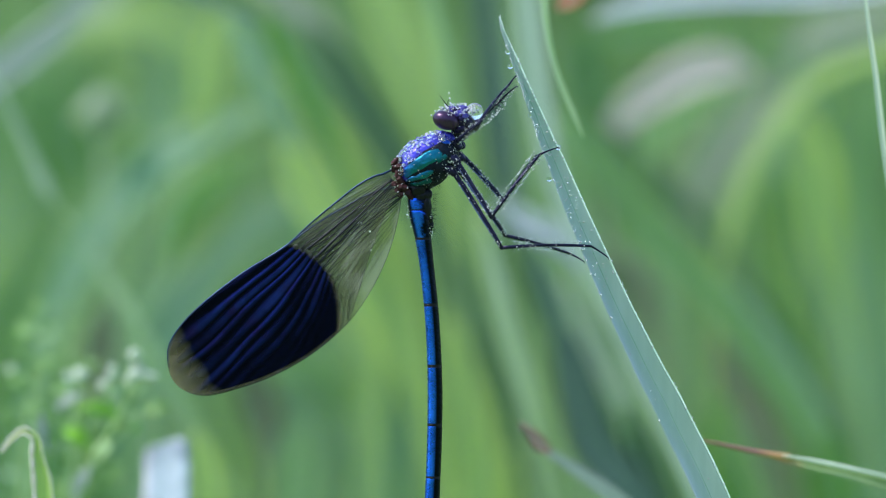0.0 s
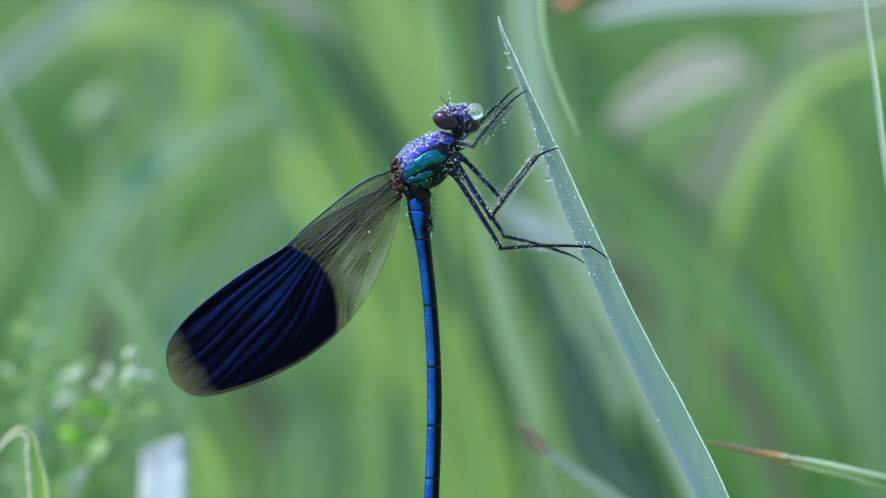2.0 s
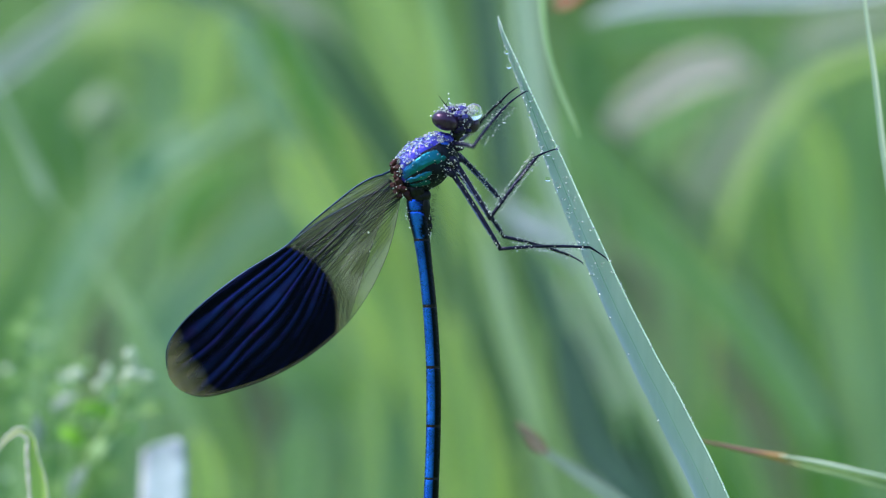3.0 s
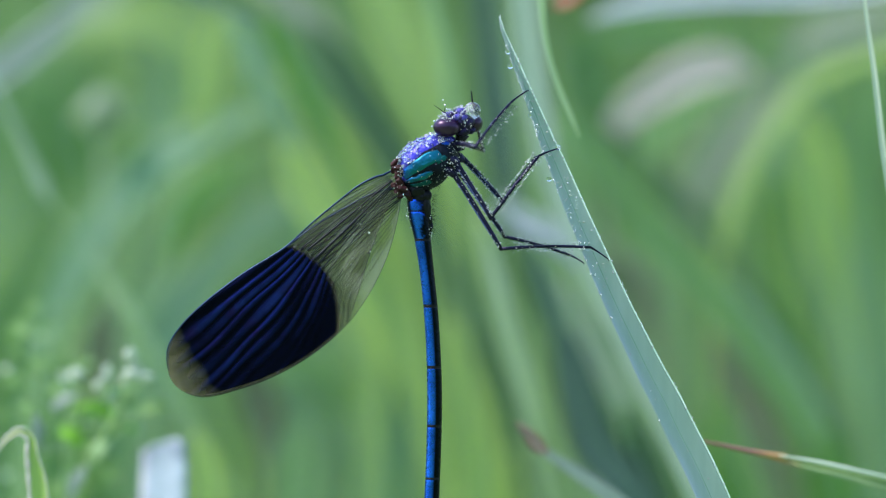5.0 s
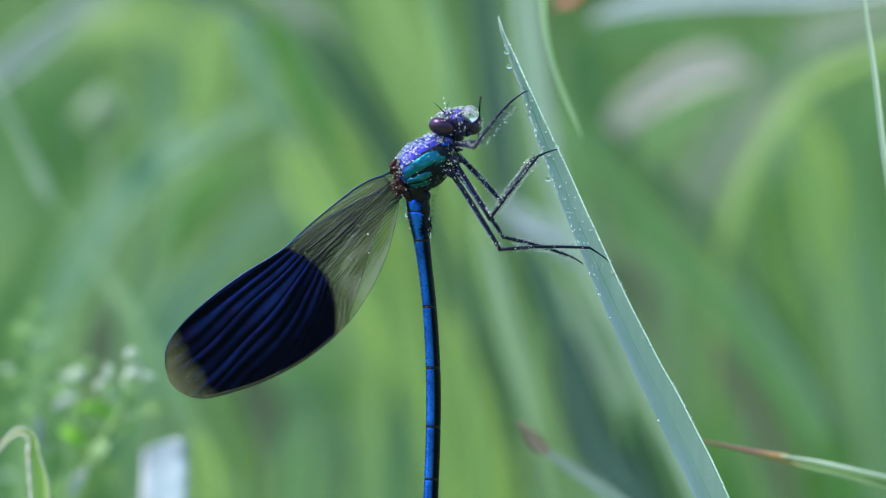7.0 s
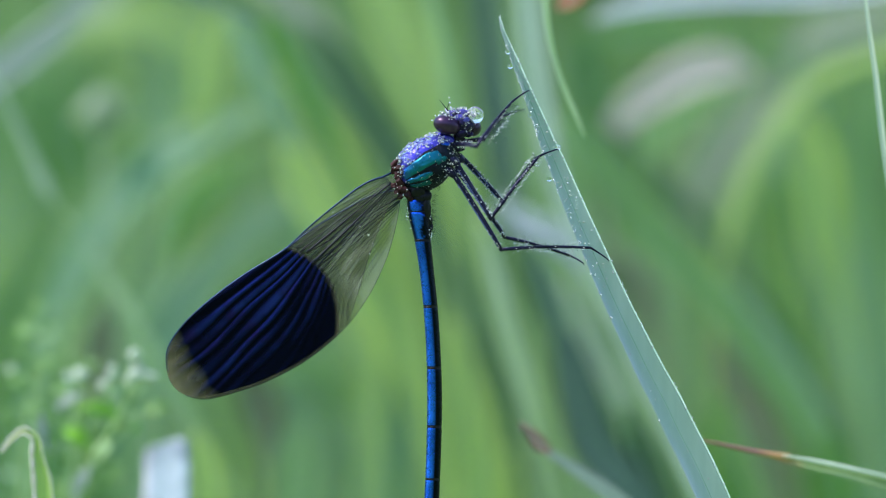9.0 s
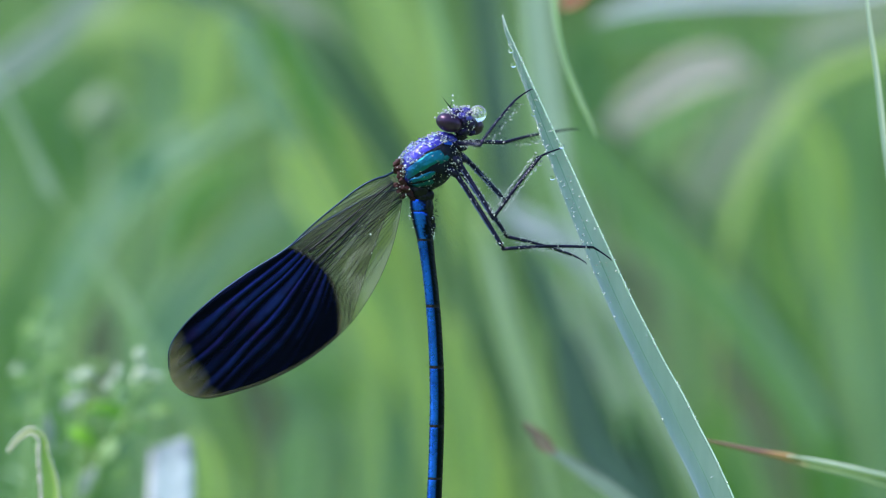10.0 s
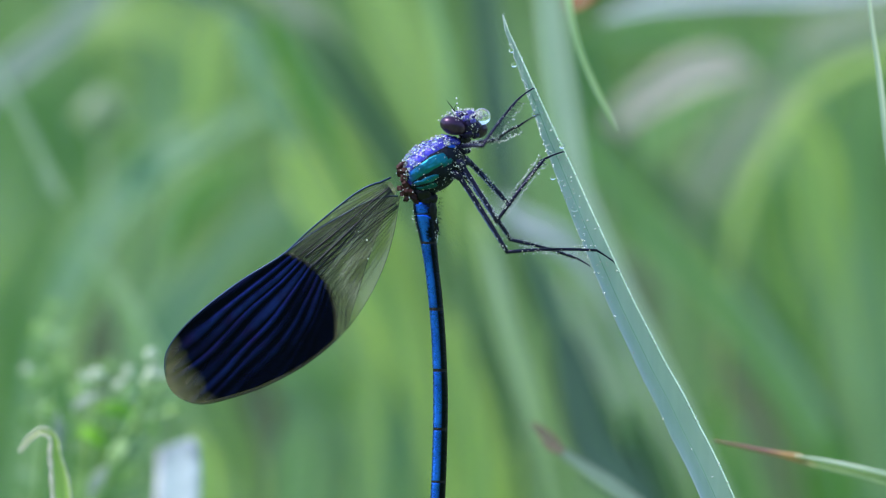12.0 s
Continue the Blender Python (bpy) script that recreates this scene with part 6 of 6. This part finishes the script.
# ---------------------------------------------------------------- all that moves
def motions():
    # insect: shift of the thorax in mm and lean in degrees
    body = [(0, 0, 0, 0), (1.5, 0, 0, 0), (2.5, -0.14, -0.11, 0), (3.2, -0.12, -0.11, 0), (5, -0.05, -0.11, 0), (6, -0.05, -0.11, 0),
            (6.5, -0.22, -0.27, 0), (7, -0.15, -0.16, 0), (9, -0.05, -0.16, 0), (9.5, 0, -0.16, 0), (10, 0.19, -0.11, 0),
            (10.5, 0.27, -0.11, 0), (11, 0.16, -0.32, 0), (11.5, 0.18, -0.16, 0), (11.75, 0.14, -0.22, 0), (12, 0.52, -0.40, 0)]
    walk(fly, [(t, pose((HUB.x + du) * MM, 0, EYE_Z + (HUB.z + dv) * MM, 0, r, 0)) for t, du, dv, r in body])

    def shift(t):
        return Vector((np.interp(t, [b[0] for b in body], [b[1] for b in body]), 0, np.interp(t, [b[0] for b in body], [b[2] for b in body])))

    # wings: slid along the picture, mm, to fit the camera's view
    wing_shift = [(0, 0, 0), (3.2, 0, 0), (6, -0.04, -0.06), (6.5, -0.06, -0.12), (7, -0.05, -0.10), (9, -0.08, -0.18), (9.5, -0.08, -0.18), (10, -0.12, -0.16),
            (10.5, -0.18, -0.22), (11, -0.30, -0.38), (11.5, -0.26, -0.30), (11.75, -0.40, -0.40), (12, -0.80, -0.42)]
    for ob in WINGS:
        walk(ob, [(t, pose(du * MM, 0, dv * MM)) for t, du, dv in wing_shift])

    # head: place of the near eye, pitch of the line eye to face (degrees), turn to the viewer
    rest = V((0.33, 12.39))
    rows = [(0, (0.33, 12.39), 0, 0), (2, (0.33, 12.39), 0, 0), (3.2, (0.27, 12.34), 0, 0), (4.8, (0.38, 11.79), 15, 4), (5.5, (0.38, 11.68), 16, 6),
            (6.0, (0.33, 11.85), 13, 4), (6.4, (0.22, 11.68), 12, 4), (6.6, (-0.16, 11.74), 12, 14), (6.8, (-0.76, 11.68), 9, 24), (7.0, (-0.05, 11.85), 6, 14),
            (7.2, (0.22, 11.9), 6, 4), (8.8, (0.38, 11.96), 2, 0), (9.5, (0.49, 12.01), 1, 0), (10, (0.65, 12.17), 0, 0), (10.5, (0.76, 12.12), 0, 0),
            (11, (0.65, 11.96), 0, 0), (11.5, (0.71, 12.01), 0, 0), (12, (1.03, 11.9), 0, 0)]
    off = HEAD_AT - rest
    keyed = []
    for t, e, pitch, yaw in rows:
        turn = Matrix.Rotation(radians(-pitch), 3, "Y") @ Matrix.Rotation(radians(-yaw), 3, "Z")
        c = V(e) - shift(t) - HUB + turn @ (off - Vector((0, -1.1, 0))) + Vector((0, -1.1, 0))
        keyed.append((t, Matrix.Translation(c * MM) @ turn.to_4x4()))
    walk(HEAD, keyed)

    # forelegs: knee, ankle and toe as seen from the side; the depth follows from the lengths
    near = [(0, (3.37, 11.9), (6.25, 15.71), (7.5, 17.17)), (0.6, (3.26, 11.68), (6.52, 15.38), (8.1, 17.01)), (0.8, (3.15, 11.41), (6.68, 15.38), (8.48, 16.79)),
            (1.0, (3.15, 11.14), (6.85, 15.27), (8.91, 16.68)), (1.2, (3.21, 10.82), (7.07, 15.27), (9.67, 16.63)), (1.4, (3.32, 10.71), (7.28, 15), (9.89, 16.03)),
            (1.5, (3.15, 10.6), (7.28, 14.95), (9.89, 15.92)), (1.6, (2.83, 10.27), (6.74, 14.62), (8.8, 15.6)), (1.8, (2.88, 9.73), (6.3, 13.97), (7.99, 15.27)),
            (3.2, (2.88, 9.67), (6.25, 13.91), (8.04, 15.22)), (5, (3.1, 9.67), (6.47, 14.02), (8.15, 15.27)), (7.2, (2.99, 9.62), (6.36, 13.97), (8.04, 15.22)),
            (9, (3.21, 9.73), (6.58, 14.08), (8.21, 15.27)), (9.5, (3.32, 9.73), (6.68, 14.13), (8.32, 15.33)), (10.5, (3.59, 9.84), (6.96, 14.29), (8.59, 15.43)),
            (11.5, (3.59, 9.84), (6.96, 14.29), (8.59, 15.43)), (12, (3.8, 9.78), (7.12, 14.29), (8.7, 15.49))]
    far = [(0, (2.93, 11.58), (5.65, 14.4), (7.01, 15.54)), (1.5, (2.93, 11.58), (5.76, 14.29), (7.12, 15.43)), (3.2, (2.93, 11.52), (5.65, 14.29), (7.01, 15.43)),
           (4.8, (2.61, 9.73), (2.93, 13.64), (2.72, 15.27)), (5.0, (3.91, 9.62), (2.93, 13.64), (2.72, 15.05)), (5.2, (3.48, 9.95), (3.59, 13.32), (3.64, 14.84)),
           (5.6, (3.32, 10.49), (2.17, 13.86), (1.58, 15.38)), (6.0, (4.46, 9.73), (3.37, 13.64), (2.99, 15.05)), (6.2, (3.59, 10.38), (3.91, 12.77), (3.91, 14.18)),
           (6.4, (3.15, 10.27), (2.61, 13.75), (2.39, 15.16)), (6.6, (2.83, 10.38), (1.09, 13.97), (0.05, 15.27)), (6.8, (3.15, 10.38), (2.28, 13.32), (1.96, 14.73)),
           (7.0, (3.59, 10.38), (3.48, 12.99), (3.64, 14.46)), (7.2, (2.83, 10.92), (3.7, 14.08), (4.67, 15.82)), (8.0, (2.93, 10.92), (5.76, 14.18), (7.39, 15.54)),
           (8.8, (3.37, 10.6), (6.96, 13.97), (9.29, 15.6)), (9.0, (3.91, 10.49), (5.76, 12.88), (7.88, 13.64)), (9.2, (4.78, 10.27), (8.04, 11.9), (10.38, 12.93)),
           (9.4, (5.43, 10.27), (9.02, 11.58), (11.52, 11.96)), (9.6, (5.87, 10.27), (9.67, 11.41), (12.07, 11.85)), (10.0, (6.52, 10.27), (10.87, 11.47), (13.26, 11.79)),
           (10.3, (6.74, 10.27), (11.2, 11.47), (13.59, 11.74)), (10.6, (6.41, 10.27), (10.54, 11.41), (12.83, 11.79)), (11.0, (5.98, 10.27), (9.46, 11.25), (11.85, 11.52)),
           (11.2, (5.54, 10.27), (8.8, 11.36), (11.09, 11.58)), (11.4, (4.78, 10.49), (6.96, 11.68), (8.7, 12.55)), (12, (5.11, 10.6), (7.28, 11.79), (9.02, 12.77))]
    ahead = Vector((1, 0, 0))
    for key, table, hip, wk, sg in (("near", near, (1.3, 10.22, -0.9), -1, 1), ("far", far, (1.63, 10.38, 1.6), 1, 1)):
        chains, joints = ([], [], []), []
        for t, k, a, e in table:
            sh = shift(t) + HUB
            p0 = V(hip) - HUB
            p1, p2, p3 = V(k) - sh, V(a) - sh, V(e) - sh

            def deep(p, q, length, sign):
                d = Vector((q.x - p.x, 0, q.z - p.z))
                if d.length > length:
                    d *= length / d.length
                d.y = sign * min(math.sqrt(max(0.0, length ** 2 - d.length_squared)), 0.9 * length)
                return p + d

            p1.y = p0.y
            p1 = deep(p0, p1, FEMUR, -1 if key == "far" and 8.5 < t < 11.3 else wk)
            back = 1 if key == "near" or 8.5 < t < 11.3 else -1
            p2 = deep(p1, p2, TIBIA, back)
            p3 = deep(p2, p3, TARSUS, back)
            joints.append((t, (p1 - p0, p2 - p1, p3 - p2)))
        # between the rows the limb turns joint by joint, every segment hanging on the end of the last
        for (ta, da), (tb, db) in zip(joints, joints[1:] + joints[-1:]):
            steps = max(1, round((tb - ta) / 0.1))
            for i in range(steps):
                f = i / steps
                if tb - ta > 0.5:
                    f = f * f * (3 - 2 * f)
                x = V(hip) - HUB
                for chain, d, e, length in zip(chains, da, db, (FEMUR, TIBIA, TARSUS)):
                    y = d.lerp(e, f).normalized()
                    chain.append((ta + (tb - ta) * i / steps, Matrix.Translation(x * MM) @ ahead.rotation_difference(y).to_matrix().to_4x4()))
                    x = x + y * length
        for ob, rows in zip(FORE[key], chains):
            walk(ob, rows)

    # wind: sideways travel in mm at the plane of the insect
    wind = [(0, 0), (1, -0.11), (1.5, -0.22), (2, -0.33), (3.2, -0.38), (5, -0.38), (6, -0.33), (7, -0.27), (9, 0.0), (9.5, 0.22), (10, 0.5), (10.5, 0.82),
            (11, 0.93), (11.5, 1.03), (12, 1.4)]
    perch_rows = [(0, 0, 0), (1.5, -0.05, 0), (2.5, -0.16, 0), (3.2, -0.11, 0), (5, 0, 0), (6, 0, 0), (6.5, -0.16, 0), (7, -0.11, 0), (9, 0, 0),
                  (9.5, 0.14, 0.03), (10, 0.3, 0.11), (10.5, 0.35, 0.14), (11, 0.33, 0.11), (11.5, 0.35, 0.11), (12, 0.35, 0.14)]
    tip_rows = [(0, 0, 0), (1, -0.11, 0), (1.5, -0.33, 0), (2, -0.43, 0), (3.2, -0.33, 0), (5, -0.38, 0), (6, -0.22, 0), (7, -0.16, 0), (9, 0.16, 0),
                (9.5, 0.38, 0), (10, 1.3, 0), (10.5, 2.07, 0.22), (11, 2.34, 0.27), (11.5, 2.39, 0.33), (12, 3.26, 0.65)]

    def drift(ob, rows, k=1.0):
        walk(ob, [(t, pose(du * k * MM, 0, EYE_Z + dv * k * MM)) for t, du, dv in rows])

    for ob in SWAY["perch"]:
        drift(ob, perch_rows)
    for ob in SWAY["tip"]:
        # it hangs from above and swings, its free end going farthest
        walk(ob, [(t, pose(1.3 * du * MM, 0, EYE_Z + (dv - 0.33 * du) * MM, 0, -1.3 * du, 0)) for t, du, dv in tip_rows])
    for ob in SWAY["second"]:
        if ob not in SWAY["tip"]:
            drift(ob, tip_rows, 0.75)
    for key, k in (("left", 0.75), ("arch", 0.7), ("redtip", 0.9), ("twig", 0.85), ("white", 0.72), ("curl", 1.22), ("right", 0.25)):
        for ob in SWAY[key]:
            walk(ob, [(t, pose(du * k * MM, 0, EYE_Z)) for t, du in wind])


motions()
